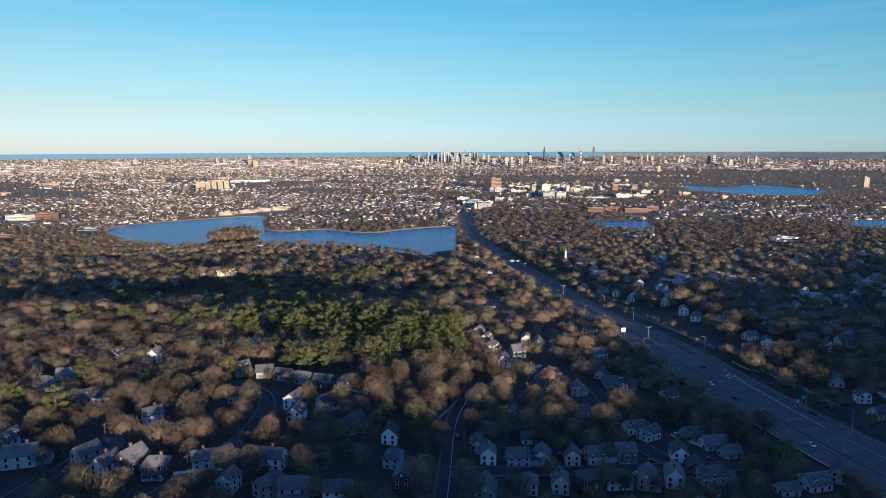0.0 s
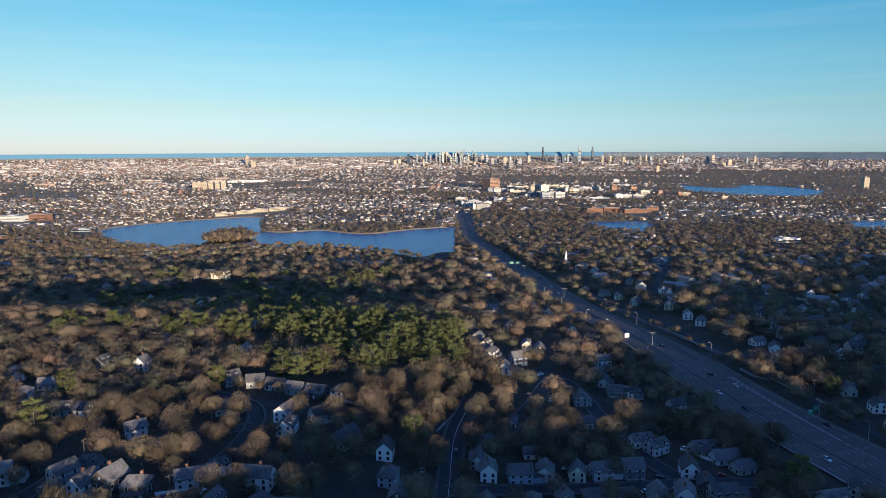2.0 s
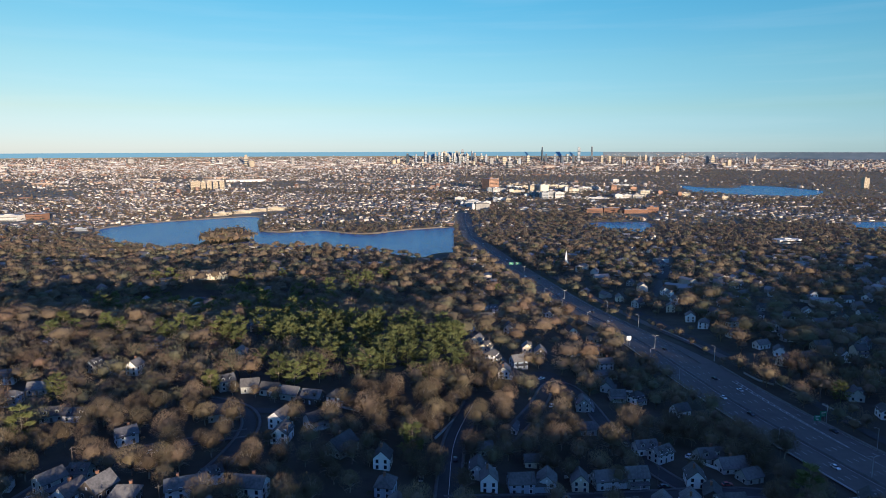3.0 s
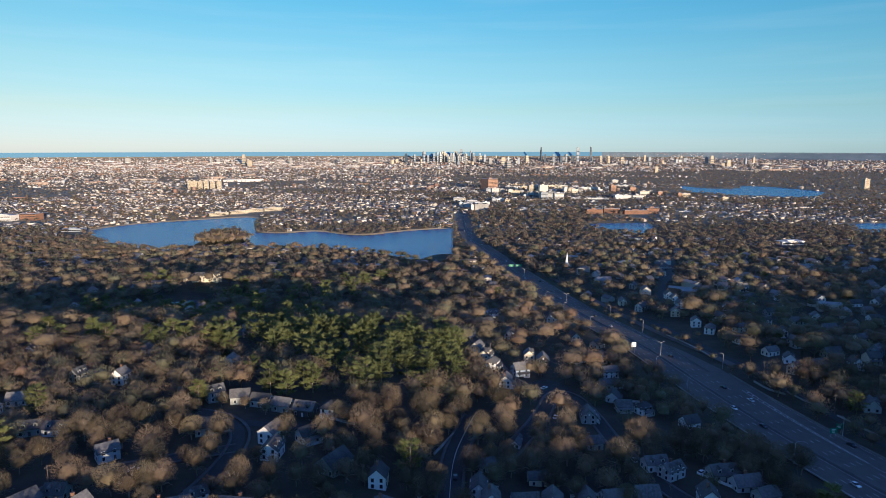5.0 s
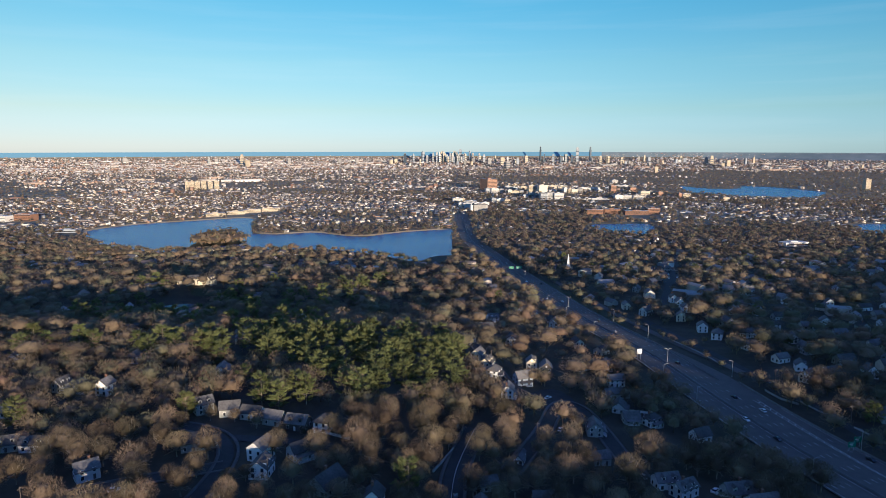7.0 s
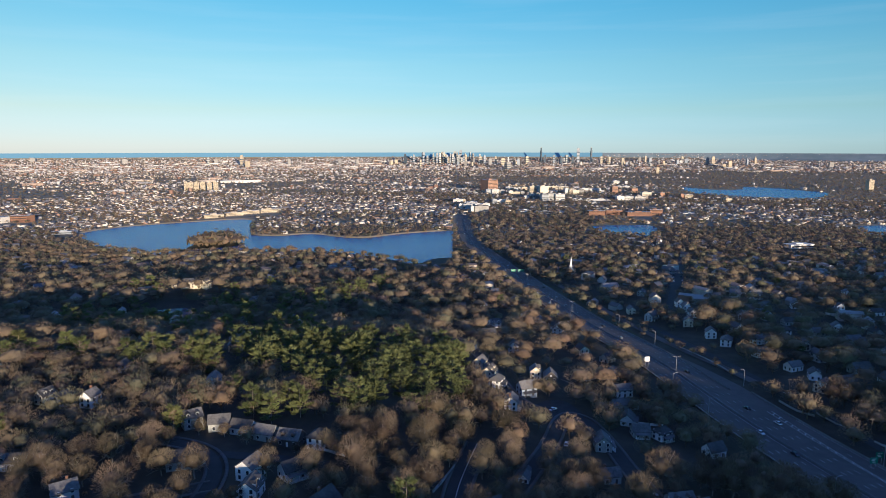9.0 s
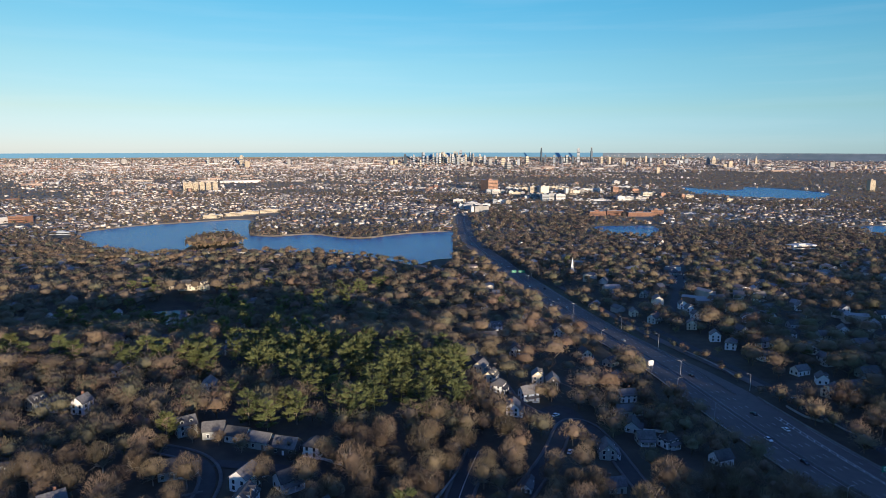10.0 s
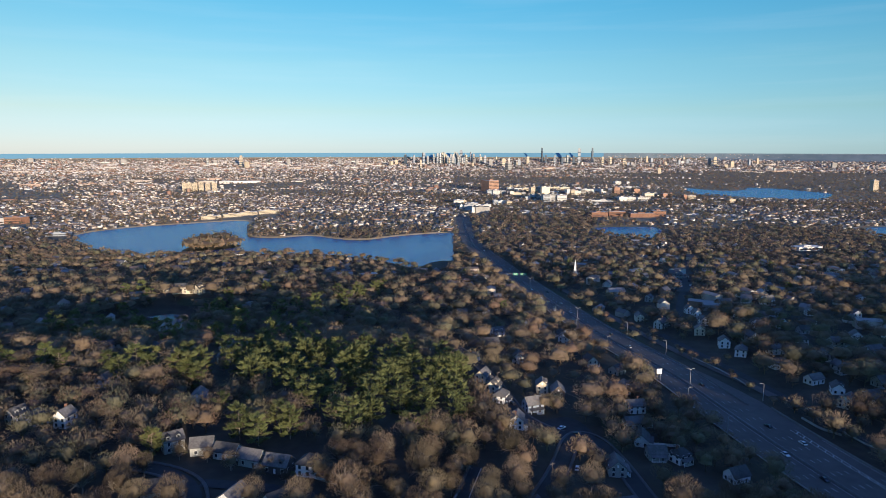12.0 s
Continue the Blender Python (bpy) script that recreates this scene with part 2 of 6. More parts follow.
def hazed_town_ground(m):
    """Beyond the lake the ground is paved yards, streets and pale winter lawns; its paleness also stands in for haze.
    """
    n, l = m.node_tree.nodes, m.node_tree.links
    b = n["Principled BSDF"]
    old = b.inputs["Base Color"].links[0].from_socket
    geo = n.new("ShaderNodeNewGeometry")
    xyz = n.new("ShaderNodeSeparateXYZ")
    l.new(geo.outputs["Position"], xyz.inputs[0])
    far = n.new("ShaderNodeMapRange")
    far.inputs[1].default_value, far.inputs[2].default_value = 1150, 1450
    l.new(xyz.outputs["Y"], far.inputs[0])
    no = n.new("ShaderNodeTexNoise")
    no.inputs["Scale"].default_value, no.inputs["Detail"].default_value = 0.02, 5.0
    l.new(geo.outputs["Position"], no.inputs["Vector"])
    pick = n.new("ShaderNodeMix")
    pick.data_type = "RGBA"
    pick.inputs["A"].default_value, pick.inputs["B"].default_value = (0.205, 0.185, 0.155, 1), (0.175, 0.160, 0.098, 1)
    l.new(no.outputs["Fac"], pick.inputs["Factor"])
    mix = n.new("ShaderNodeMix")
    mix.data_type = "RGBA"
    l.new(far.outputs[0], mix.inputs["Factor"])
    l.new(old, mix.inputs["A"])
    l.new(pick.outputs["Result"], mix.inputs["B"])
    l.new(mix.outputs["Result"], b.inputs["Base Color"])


hazed_town_ground(M["ground"])

# ---- the lie of the land ----
WATER = 60.0
REACH = 2400.0
ROAD_Y = [-400, 100, 240, 480, 960, 4000]
ROAD_Z = [187.0, 92.0, 88.0, 85.0, 60.6, 60.6]
HIGHWAY = [(300, -300), (262, -50), (225, 120), (201, 220), (187, 279), (178, 313), (171, 346), (165, 380), (160, 416), (154, 470),
           (145, 533), (136, 578), (129, 622), (122, 684), (113, 773), (102, 889), (89, 1008), (73, 1107), (58, 1215), (54, 1402), (56, 1560), (60, 1700)]
HWX, HWY = [p[0] for p in HIGHWAY], [p[1] for p in HIGHWAY]


def ramp01(v):
    v = np.clip(v, 0, 1)
    return v * v * (3 - 2 * v)


def true_range(r):
    """Beyond 2500 m the land is drawn together, so that the coast stays within the lens's reach; it keeps its bearing and its height in the view."""
    r = np.asarray(r, float)
    return np.where(r > 2500, np.minimum(2500 - REACH * np.log(np.maximum(1e-9, 1 - (r - 2500) / REACH)), 46000.0), r)


def shrink(r):
    return np.asarray(r, float) / np.maximum(true_range(r), 1.0)


def gz(x, y):
    """Height of the ground."""
    x, y = np.asarray(x, float), np.asarray(y, float)
    r = np.hypot(x, y - 46)
    west = np.interp(y, [0, 380, 500, 560, 640, 700, 900, 960], [103, 102, 97, 84, 76.5, 75.5, 66, 60])
    east = np.interp(y, [0, 340, 640, 900, 1080], [92, 88, 83, 70, 60])
    f = ramp01((x + 60) / 160)
    z = west * (1 - f) + east * f
    z = z + 0.8 * np.sin(x * 0.021 + 1) * np.sin(y * 0.017) * np.clip((950 - y) / 300, 0, 1)
    # unseen ridge behind the camera, its bumps shaped to throw shade over the hillside
    z = z + (69.2 + 6.5 * ramp01((x - 120) / 220) + 28 * ramp01((x - 540) / 120) + 15 * np.exp(-((x - 355) / 105) ** 2) + 9 * np.exp(-((x - 215) / 42) ** 2) + 6 * np.sin(x * 0.013) + 4 * np.sin(x * 0.047) + 4 * np.sin(x * 0.13 + 1) + 14 * ramp01((x - 650) / 250)) * ramp01((110 - y) / 420) * ramp01((y + 1800) / 900)
    z = z + 10 * np.exp(-((x + 267) ** 2 + (y - 738) ** 2) / (2 * 28 ** 2))
    z = z - 3 * np.exp(-((x + 235) / 130) ** 2 - ((y - 652) / 46) ** 2)
    bowl = np.exp(-(((x + 254) / 55) ** 2 + ((y - 664) / 62) ** 2) ** 2)
    z = z * (1 - bowl) + 70.6 * bowl
    off = np.abs(x - np.interp(y, HWY, HWX) - 5)
    g = ramp01((78 - off) / 44) * ramp01((1250 - y) / 200)
    z = z * (1 - g) + (np.interp(y, ROAD_Y, ROAD_Z) - 0.5) * g
    d = true_range(np.minimum(r, 4898))
    dip = (170 + d * d / 12.74e6) / np.maximum(d, 1)
    dip = np.where(r > 4860, 0.01456 + (0.0076 - 0.01456) * np.clip((r - 4860) / 36, 0, 1), dip)
    far = 230.0 - dip * r
    return np.where(r > 2500, far, z)


def g1(x, y):
    return float(gz(x, y))


# ---- mesh helpers ----
def raw_mesh(name, verts, faces, material):
    """A mesh from arrays: verts (n, 3), faces (m, k)."""
    verts, faces = np.asarray(verts, np.float32), np.asarray(faces, np.int32)
    me = bpy.data.meshes.new(name)
    k = faces.shape[1]
    me.vertices.add(len(verts))
    me.vertices.foreach_set("co", verts.ravel())
    me.loops.add(faces.size)
    me.loops.foreach_set("vertex_index", faces.ravel())
    me.polygons.add(len(faces))
    me.polygons.foreach_set("loop_start", np.arange(0, faces.size, k, dtype=np.int32))
    me.update(calc_edges=True)
    me.materials.append(material)
    return me


def child(name, me, parent, label="", m=None):
    ob = new(name, me)
    ob.parent = parent
    if m is not None:
        ob.matrix_basis = m
    return tagged(ob, label)


def part(name, bm, material, parent, label=""):
    me = bpy.data.meshes.new(name)
    bm.to_mesh(me)
    bm.free()
    me.materials.append(material)
    return child(name, me, parent, label)


def thing(name, label, category, m, group="", kind=""):
    ob = new(name)
    ob.empty_display_size = 0.5
    ob.matrix_basis = m
    return tagged(ob, label, category, group, kind)


def box(bm, x0, x1, y0, y1, z0, z1, bevel=0.0):
    r = bmesh.ops.create_cube(bm, size=1)
    bmesh.ops.scale(bm, vec=(x1 - x0, y1 - y0, z1 - z0), verts=r["verts"])
    bmesh.ops.translate(bm, vec=((x0 + x1) / 2, (y0 + y1) / 2, (z0 + z1) / 2), verts=r["verts"])
    if bevel:
        bmesh.ops.bevel(bm, geom=list({e for v in r["verts"] for e in v.link_edges}), offset=bevel, segments=1, affect="EDGES")


def rod(bm, a, b, r0, r1, sides=6):
    a, b = Vector(a), Vector(b)
    d = b - a
    q = Vector((0, 0, 1)).rotation_difference(d).to_matrix().to_4x4()
    bmesh.ops.create_cone(bm, cap_ends=True, segments=sides, radius1=r0, radius2=r1, depth=d.length,
                          matrix=Matrix.Translation((a + b) / 2) @ q)


def strip(points, widths, lift=0.0, step=6.0, follow=None):
    """A ribbon along a line; widths: offsets to the left and right edge (right positive). Returns verts and quads."""
    p = np.array(points, float)
    seg = np.hypot(*(p[1:] - p[:-1]).T)
    s = np.concatenate([[0], np.cumsum(seg)])
    t = np.arange(0, s[-1], step)
    t = np.append(t, s[-1])
    x, y = np.interp(t, s, p[:, 0]), np.interp(t, s, p[:, 1])
    k = 5
    if len(x) > 2 * k:
        pad = lambda v: np.convolve(np.pad(v, k, mode="reflect", reflect_type="odd"), np.ones(2 * k + 1) / (2 * k + 1), "valid")
        x, y = pad(x), pad(y)
    dx, dy = np.gradient(x), np.gradient(y)
    n = np.hypot(dx, dy)
    nx, ny = dy / n, -dx / n
    rows = []
    for w in widths:
        w = np.asarray(w(y) if callable(w) else w, float)
        rows.append((x + nx * w, y + ny * w))
    z = follow(x, y) if follow else None
    verts = []
    for i in range(len(x)):
        for rx, ry in rows:
            zz = z[i] if follow else g1(rx[i], ry[i])
            verts.append((rx[i], ry[i], zz + lift))
    m = len(widths)
    faces = [(i * m + j, i * m + j + 1, (i + 1) * m + j + 1, (i + 1) * m + j) for i in range(len(x) - 1) for j in range(m - 1)]
    return np.array(verts), np.array(faces), (x, y, nx, ny, t)


# ---- ground ----
def build_ground():
    rad = np.concatenate([np.arange(0, 1260, 14.0)[1:], np.geomspace(1270, 4690, 64), np.linspace(4700, 4860, 17), np.linspace(4864, 4897, 16)])
    seg = 260
    a = np.linspace(0, 2 * np.pi, seg, endpoint=False)
    x = (rad[:, None] * np.sin(a)).ravel()
    y = (46 + rad[:, None] * np.cos(a)).ravel()
    v = np.stack([x, y, gz(x, y)], 1)
    v = np.vstack([v, [[0, 46, g1(0, 46)]]])
    i, j = np.meshgrid(np.arange(len(rad) - 1), np.arange(seg), indexing="ij")
    j2 = (j + 1) % seg
    f = np.stack([i * seg + j, (i + 1) * seg + j, (i + 1) * seg + j2, i * seg + j2], -1).reshape(-1, 4)
    c = len(v) - 1
    jj = np.arange(seg)
    cap = np.stack([np.full(seg, c), jj, (jj + 1) % seg, np.full(seg, c)], 1)
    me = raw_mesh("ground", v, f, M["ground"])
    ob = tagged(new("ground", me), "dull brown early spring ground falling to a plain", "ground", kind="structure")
    me2 = raw_mesh("ground_middle", v, cap[:, :3], M["ground"])
    bm = bmesh.new()
    bm.from_mesh(me)
    bm.from_mesh(me2)
    bmesh.ops.remove_doubles(bm, verts=bm.verts, dist=0.001)
    bm.to_mesh(me)
    bm.free()
    me.shade_smooth()
    return ob


build_ground()


def smooth_outline(pts, n=6):
    p = np.array(pts, float)
    out = []
    k = len(p)
    for i in range(k):
        a, b, c, d = p[i - 1], p[i], p[(i + 1) % k], p[(i + 2) % k]
        for t in np.linspace(0, 1, n, endpoint=False):
            out.append(0.5 * (2 * b + (c - a) * t + (2 * a - 5 * b + 4 * c - d) * t * t + (3 * b - a - 3 * c + d) * t ** 3))
    return np.array(out)


def inside(px, py, poly):
    px, py = np.asarray(px, float), np.asarray(py, float)
    r = np.zeros(px.shape, bool)
    x0, y0 = poly[-1]
    for x1, y1 in poly:
        hit = ((y1 > py) != (y0 > py)) & (px < (x0 - x1) * (py - y1) / ((y0 - y1) if y0 != y1 else 1e-9) + x1)
        r ^= hit
        x0, y0 = x1, y1
    return r


LAKE = [(-717, 1342), (-706, 1412), (-661, 1479), (-575, 1542), (-523, 1576), (-468, 1611), (-440, 1580), (-425, 1499), (-380, 1357), (-363, 1316), (-301, 1308),
        (-261, 1348), (-203, 1300), (-162, 1277), (-136, 1277), (-87, 1331), (6, 1381), (26, 1374), (22, 1180), (20, 1020), (4, 960), (-31, 988), (-89, 1052),
        (-162, 1103), (-233, 1120), (-302, 1120), (-339, 1121), (-374, 1116), (-417, 1108), (-464, 1092), (-518, 1122), (-570, 1148), (-645, 1234)]
FAR_LAKE = [(1035, 2826), (1063, 2770), (1103, 2688), (1164, 2668), (1235, 2701), (1295, 2812), (1391, 2748), (1439, 2596), (1452, 2474), (1300, 2248), (1204, 2205), (1117, 2222), (1046, 2281), (994, 2395), (959, 2525)]
LITTLE_POND = [(318, 1416), (342, 1467), (400, 1478), (463, 1475), (448, 1372), (400, 1306), (345, 1318)]
EAST_POND = [(850, 1330), (915, 1455), (1015, 1472), (1120, 1473), (1025, 1310), (905, 1318)]
DELL_POND = [(-296, 692), (-280, 699), (-262, 701), (-246, 697), (-236, 676), (-222, 640), (-228, 618), (-248, 634), (-256, 668), (-275, 684)]
OUTLINES = {}
for nm, poly, label in (("lake", LAKE, "broad blue lake with a wooded near shore"), ("far_lake", FAR_LAKE, "far blue lake among dark woods"),
                        ("pond", LITTLE_POND, "small blue pond behind trees"), ("pond", EAST_POND, "small blue pond at a park"),
                        ("pond", DELL_POND, "pale still pond in a wooded dell")):
    o = smooth_outline(poly)
    OUTLINES[label] = o
    bm = bmesh.new()
    vs = [bm.verts.new((x, y, (g1(x, y) if np.hypot(x, y) > 2500 else WATER) + 0.45)) for x, y in o]
    if poly is DELL_POND:
        for v in vs:
            v.co.z = 71.2
    fc = bm.faces.new(vs)
    fc.normal_update()
    if fc.normal.z < 0:
        fc.normal_flip()
    bmesh.ops.triangulate(bm, faces=bm.faces[:])
    me = bpy.data.meshes.new(nm)
    bm.to_mesh(me)
    bm.free()
    me.materials.append(M["pond_water"] if poly is DELL_POND else M["water"])
    tagged(new(nm, me), label, "lake", kind="structure")


far_side = smooth_outline(LAKE)[:17 * 6]
v, f, _ = strip(far_side, (-7.0, -2.5, 1.0), 0.0, 8.0)
v[:, 2] = WATER + np.tile([2.2, 1.4, 0.3], len(v) // 3)
tagged(new("shore", raw_mesh("shore", v, f, M["sand"])), "narrow pale sandy lake shore", "shore", kind="structure")


def sector(name, b0, b1, r0, r1, lift, material, label, kind="structure", n=60):
    """A sheet of water between two bearings (degrees from straight ahead) and two ranges."""
    rr = np.linspace(r0, r1, 8)
    bb = np.radians(np.linspace(b0, b1, n))
    x = (rr[:, None] * np.sin(bb)).ravel()
    y = 46 + (rr[:, None] * np.cos(bb)).ravel()
    v = np.stack([x, y, gz(x, y) + lift], 1)
    i, j = np.meshgrid(np.arange(7), np.arange(n - 1), indexing="ij")
    f = np.stack([i * n + j, i * n + j + 1, (i + 1) * n + j + 1, (i + 1) * n + j], -1).reshape(-1, 4)
    return tagged(new(name, raw_mesh(name, v, f, material)), label, "water", kind=kind)


sector("sea", -40, 14, 4864, 4896, 1.5, M["sea"], "strip of blue sea along the horizon")
sector("far_shore", 13.8, 41, 4861, 4896.5, 0.6, M["hazed_wood"], "haze-tinted blue-grey wooded country on the horizon")
sector("harbour", -22.6, -20.9, 4235, 4330, 0.8, M["sea"], "narrow blue inlet among pale roofs", n=12)
SEA_EDGE = 4862

# ---- roads ----
hw_z = lambda x, y: np.interp(y, ROAD_Y, ROAD_Z)
RIGHT_EDGE = lambda y: np.interp(y, [-300, 440, 520, 2000], [27, 27, 17, 17])
v, f, HW_LINE = strip(HIGHWAY, (-16.5, -8, 0, 8, RIGHT_EDGE), 0.05, 6.0, hw_z)
tagged(new("road", raw_mesh("road", v, f, M["asphalt"])), "wide asphalt highway with lane markings", "road", kind="structure")


def ribbon_box(name, offset, width, height, material, label, y0, y1, category="barrier"):
    """A continuous low wall beside or between the lanes."""
    x, y, nx, ny, t = HW_LINE
    keep = (y >= y0) & (y <= y1)
    x, y, nx, ny = x[keep], y[keep], nx[keep], ny[keep]
    o = np.asarray(offset(y) if callable(offset) else np.full(len(y), float(offset)))
    z = hw_z(x, y) + 0.05
    prof = [(-width / 2, 0), (-width / 5, height), (width / 5, height), (width / 2, 0)]
    v = np.array([(x[i] + nx[i] * (o[i] + a), y[i] + ny[i] * (o[i] + a), z[i] + h) for i in range(len(x)) for a, h in prof])
    f = np.array([(i * 4 + j, i * 4 + j + 1, i * 4 + j + 5, i * 4 + j + 4) for i in range(len(x) - 1) for j in range(3)])
    return tagged(new(name, raw_mesh(name, v, f, material)), label, category, kind="structure")


ribbon_box("median_barrier", 0, 0.9, 1.0, M["barrier"], "dark weathered concrete median barrier", -250, 1600)
ribbon_box("side_barrier", 16.6, 0.6, 0.9, M["barrier"], "dark weathered barrier beside the ramp", 430, 900)
ribbon_box("outer_barrier", RIGHT_EDGE, 0.6, 0.9, M["barrier"], "dark weathered outer barrier", -250, 430)
ribbon_box("guard_rail", -16.2, 0.3, 0.7, M["steel"], "grey steel guard rail", -250, 1000)


def markings():
    x, y, nx, ny, t = HW_LINE
    z = hw_z(x, y) + 0.075
    vs, fs = [], []

    def bar(s0, s1, o, w):
        q = []
        for s, a in ((s0, o - w / 2), (s0, o + w / 2), (s1, o + w / 2), (s1, o - w / 2)):
            X, Y = np.interp(s, t, x), np.interp(s, t, y)
            NX, NY = np.interp(s, t, nx), np.interp(s, t, ny)
            q.append((X + NX * a, Y + NY * a, np.interp(s, t, z)))
        fs.append([len(vs) + k for k in range(4)])
        vs.extend(q)

    end = t[-1]
    for o in (-12.2, -8.6, -5.0, 5.0, 8.6, 12.2):
        for s in np.arange(10, end, 12.2):
            bar(s, s + 3.2, o, 0.22)
    for o in (-15.6, -1.6, 1.6):
        for s in np.arange(0, end - 6, 6):
            bar(s, s + 6, o, 0.18)
    for s in np.arange(0, end - 6, 6):
        if np.interp(s, t, y) > 460 or np.interp(s, t, y) < 300:
            bar(s, s + 6, 15.6, 0.18)
    for s in np.arange(0, 660, 12.2):
        bar(s, s + 3.2, 22.0, 0.2)
    for s in np.arange(0, 700, 6):
        bar(s, s + 6, 26.0, 0.18)
    return tagged(new("lane_marking", raw_mesh("lane_marking", vs, fs, M["paint"])), "worn white lane lines and dashes", "road marking", kind="stuff")


markings()


def gore():
    """Painted wedge between the lanes and the ramp, with slanted bars."""
    x, y, nx, ny, t = HW_LINE
    vs, fs = [], []

    def put(pts):
        fs.append([len(vs) + k for k in range(4)])
        for yy, o in pts:
            X, NX, NY = np.interp(yy, y, x), np.interp(yy, y, nx), np.interp(yy, y, ny)
            vs.append((X + NX * o, yy + NY * o, np.interp(yy, ROAD_Y, ROAD_Z) + 0.13))
    inner = lambda yy: np.interp(yy, [300, 315, 400], [15.6, 15.8, 18.2])
    outer = lambda yy: np.interp(yy, [300, 315, 400], [15.9, 17.0, 21.0])
    for k in range(18):
        a = 308 + k * 5.2
        put([(a, inner(a)), (a, inner(a) + 0.25), (a + 5.3, inner(a + 5.3) + 0.25), (a + 5.3, inner(a + 5.3))])
        put([(a, outer(a) - 0.25), (a, outer(a)), (a + 5.3, outer(a + 5.3)), (a + 5.3, outer(a + 5.3) - 0.25)])
        put([(a, inner(a)), (a + 2.2, outer(a + 2.2)), (a + 2.9, outer(a + 2.9)), (a + 0.7, inner(a + 0.7))])
    return tagged(new("gore_marking", raw_mesh("gore_marking", vs, fs, M["paint"])), "white striped wedge where the ramp joins", "road marking", kind="stuff")


gore()
STREETS = {
    "avenue": ([(-3, 120), (-1, 190), (1, 222), (2, 243), (4, 268), (4, 291), (8, 312), (17, 347)], 8.6),
    "terrace": ([(2, 248), (27, 255), (52, 260), (78, 266), (104, 269), (140, 268)], 6.0),
    "west_road": ([(-150, 190), (-165, 212), (-153, 231), (-152, 249), (-147, 270), (-119, 283), (-87, 296)], 6.0),
    "loop_road": ([(-112, 205), (-106, 222), (-96, 240), (-90, 262), (-86, 288), (-87, 308), (-92, 322), (-106, 332), (-128, 337)], 6.5),
    "row_lane": ([(-92, 322), (-78, 322), (-64, 318), (-46, 314)], 6.0),
    "dell_road": ([(30, 308), (54, 358), (64, 392), (74, 402), (81, 372), (84, 330), (91, 291), (104, 269)], 6.5),
    "lane": ([(5, 560), (17, 522), (28, 476), (37, 434), (43, 400), (60, 392)], 6.0),
    "bank_road": ([(180, 600), (197, 480), (208, 412), (212, 364), (217, 320), (228, 260)], 6.0),
    "east_road": ([(386, 1077), (275, 803), (208, 638)], 7.0),
}
for nm, (pts, w) in STREETS.items():
    v, f, _ = strip(pts, (-w / 2, 0, w / 2), 0.35, 5.0)
    tagged(new("street", raw_mesh("street", v, f, M["street"])), "narrow grey residential street", "street", kind="structure")
v, f, _ = strip([(196, 452), (184, 500), (175, 545), (165, 610), (158, 680), (152, 745), (140, 830)], (-3.5, 0, 3.5), 0.5, 5.0)
tagged(new("ramp", raw_mesh("ramp", v, f, M["asphalt"])), "asphalt exit ramp beside the highway", "road", kind="structure")
v, f, _ = strip([(150, 560), (144, 640), (138, 720), (128, 800), (122, 850)], (-2.0, 4.0, lambda y: np.interp(y, [560, 700, 850], [10, 18, 4])), 0.3, 6.0)
tagged(new("verge", raw_mesh("verge", v, f, M["grass"])), "green grass verge beside the ramp", "grass", kind="structure")


# ---- houses ----
HOUSE_SPOTS = []
SHARED = {}


def shared_box(name, w, d, h, material):
    key = (name, w, d, h, material.name)
    if key not in SHARED:
        bm = bmesh.new()
        box(bm, -w / 2, w / 2, -d / 2, d / 2, 0, h)
        me = bpy.data.meshes.new(name)
        bm.to_mesh(me)
        bm.free()
        me.materials.append(material)
        SHARED[key] = me
    return SHARED[key]


def gable_prism(bm, w, d, z0, eave, ridge):
    """Walls of a house with its ridge along x: a box and two gables."""
    x, y = w / 2, d / 2
    v = [bm.verts.new(p) for p in ((-x, -y, z0), (x, -y, z0), (x, y, z0), (-x, y, z0), (-x, -y, eave), (x, -y, eave), (x, y, eave), (-x, y, eave), (-x, 0, ridge), (x, 0, ridge))]
    for f in ((0, 1, 5, 4), (2, 3, 7, 6), (1, 2, 6, 9, 5), (3, 0, 4, 8, 7), (4, 5, 9, 8), (6, 7, 8, 9), (3, 2, 1, 0)):
        bm.faces.new([v[i] for i in f])


def gable_roof(bm, w, d, eave, ridge, over=0.45, thick=0.22, x0=0.0, y0=0.0, hip=0.0):
    x, y = w / 2 + over, d / 2 + over
    drop = (ridge - eave) / (d / 2) * over
    e, r, xr = eave - drop + 0.06, ridge + 0.06, x - hip
    low = [(-x, -y, e), (x, -y, e), (x, y, e), (-x, y, e), (-xr, 0, r), (xr, 0, r)]
    a = [bm.verts.new((px + x0, py + y0, pz)) for px, py, pz in low]
    b = [bm.verts.new((px + x0, py + y0, pz + thick)) for px, py, pz in low]
    for f in ((0, 1, 5, 4), (2, 3, 4, 5)):
        bm.faces.new([b[i] for i in f])
        bm.faces.new([a[i] for i in reversed(f)])
    if hip:
        bm.faces.new([b[1], b[2], b[5]])
        bm.faces.new([b[3], b[0], b[4]])
    ring = [(0, 1), (1, 5), (5, 2), (2, 3), (3, 4), (4, 0)] if not hip else [(0, 1), (1, 2), (2, 3), (3, 0)]
    for i, j in ring:
        bm.faces.new([a[i], a[j], b[j], b[i]])


NAMES = {"white": "white clapboard", "cream": "cream clapboard", "grey": "pale grey clapboard", "blue": "blue-grey clapboard",
         "slate": "grey-green shingled", "dark": "dark brown"}
rng = random.Random(7)


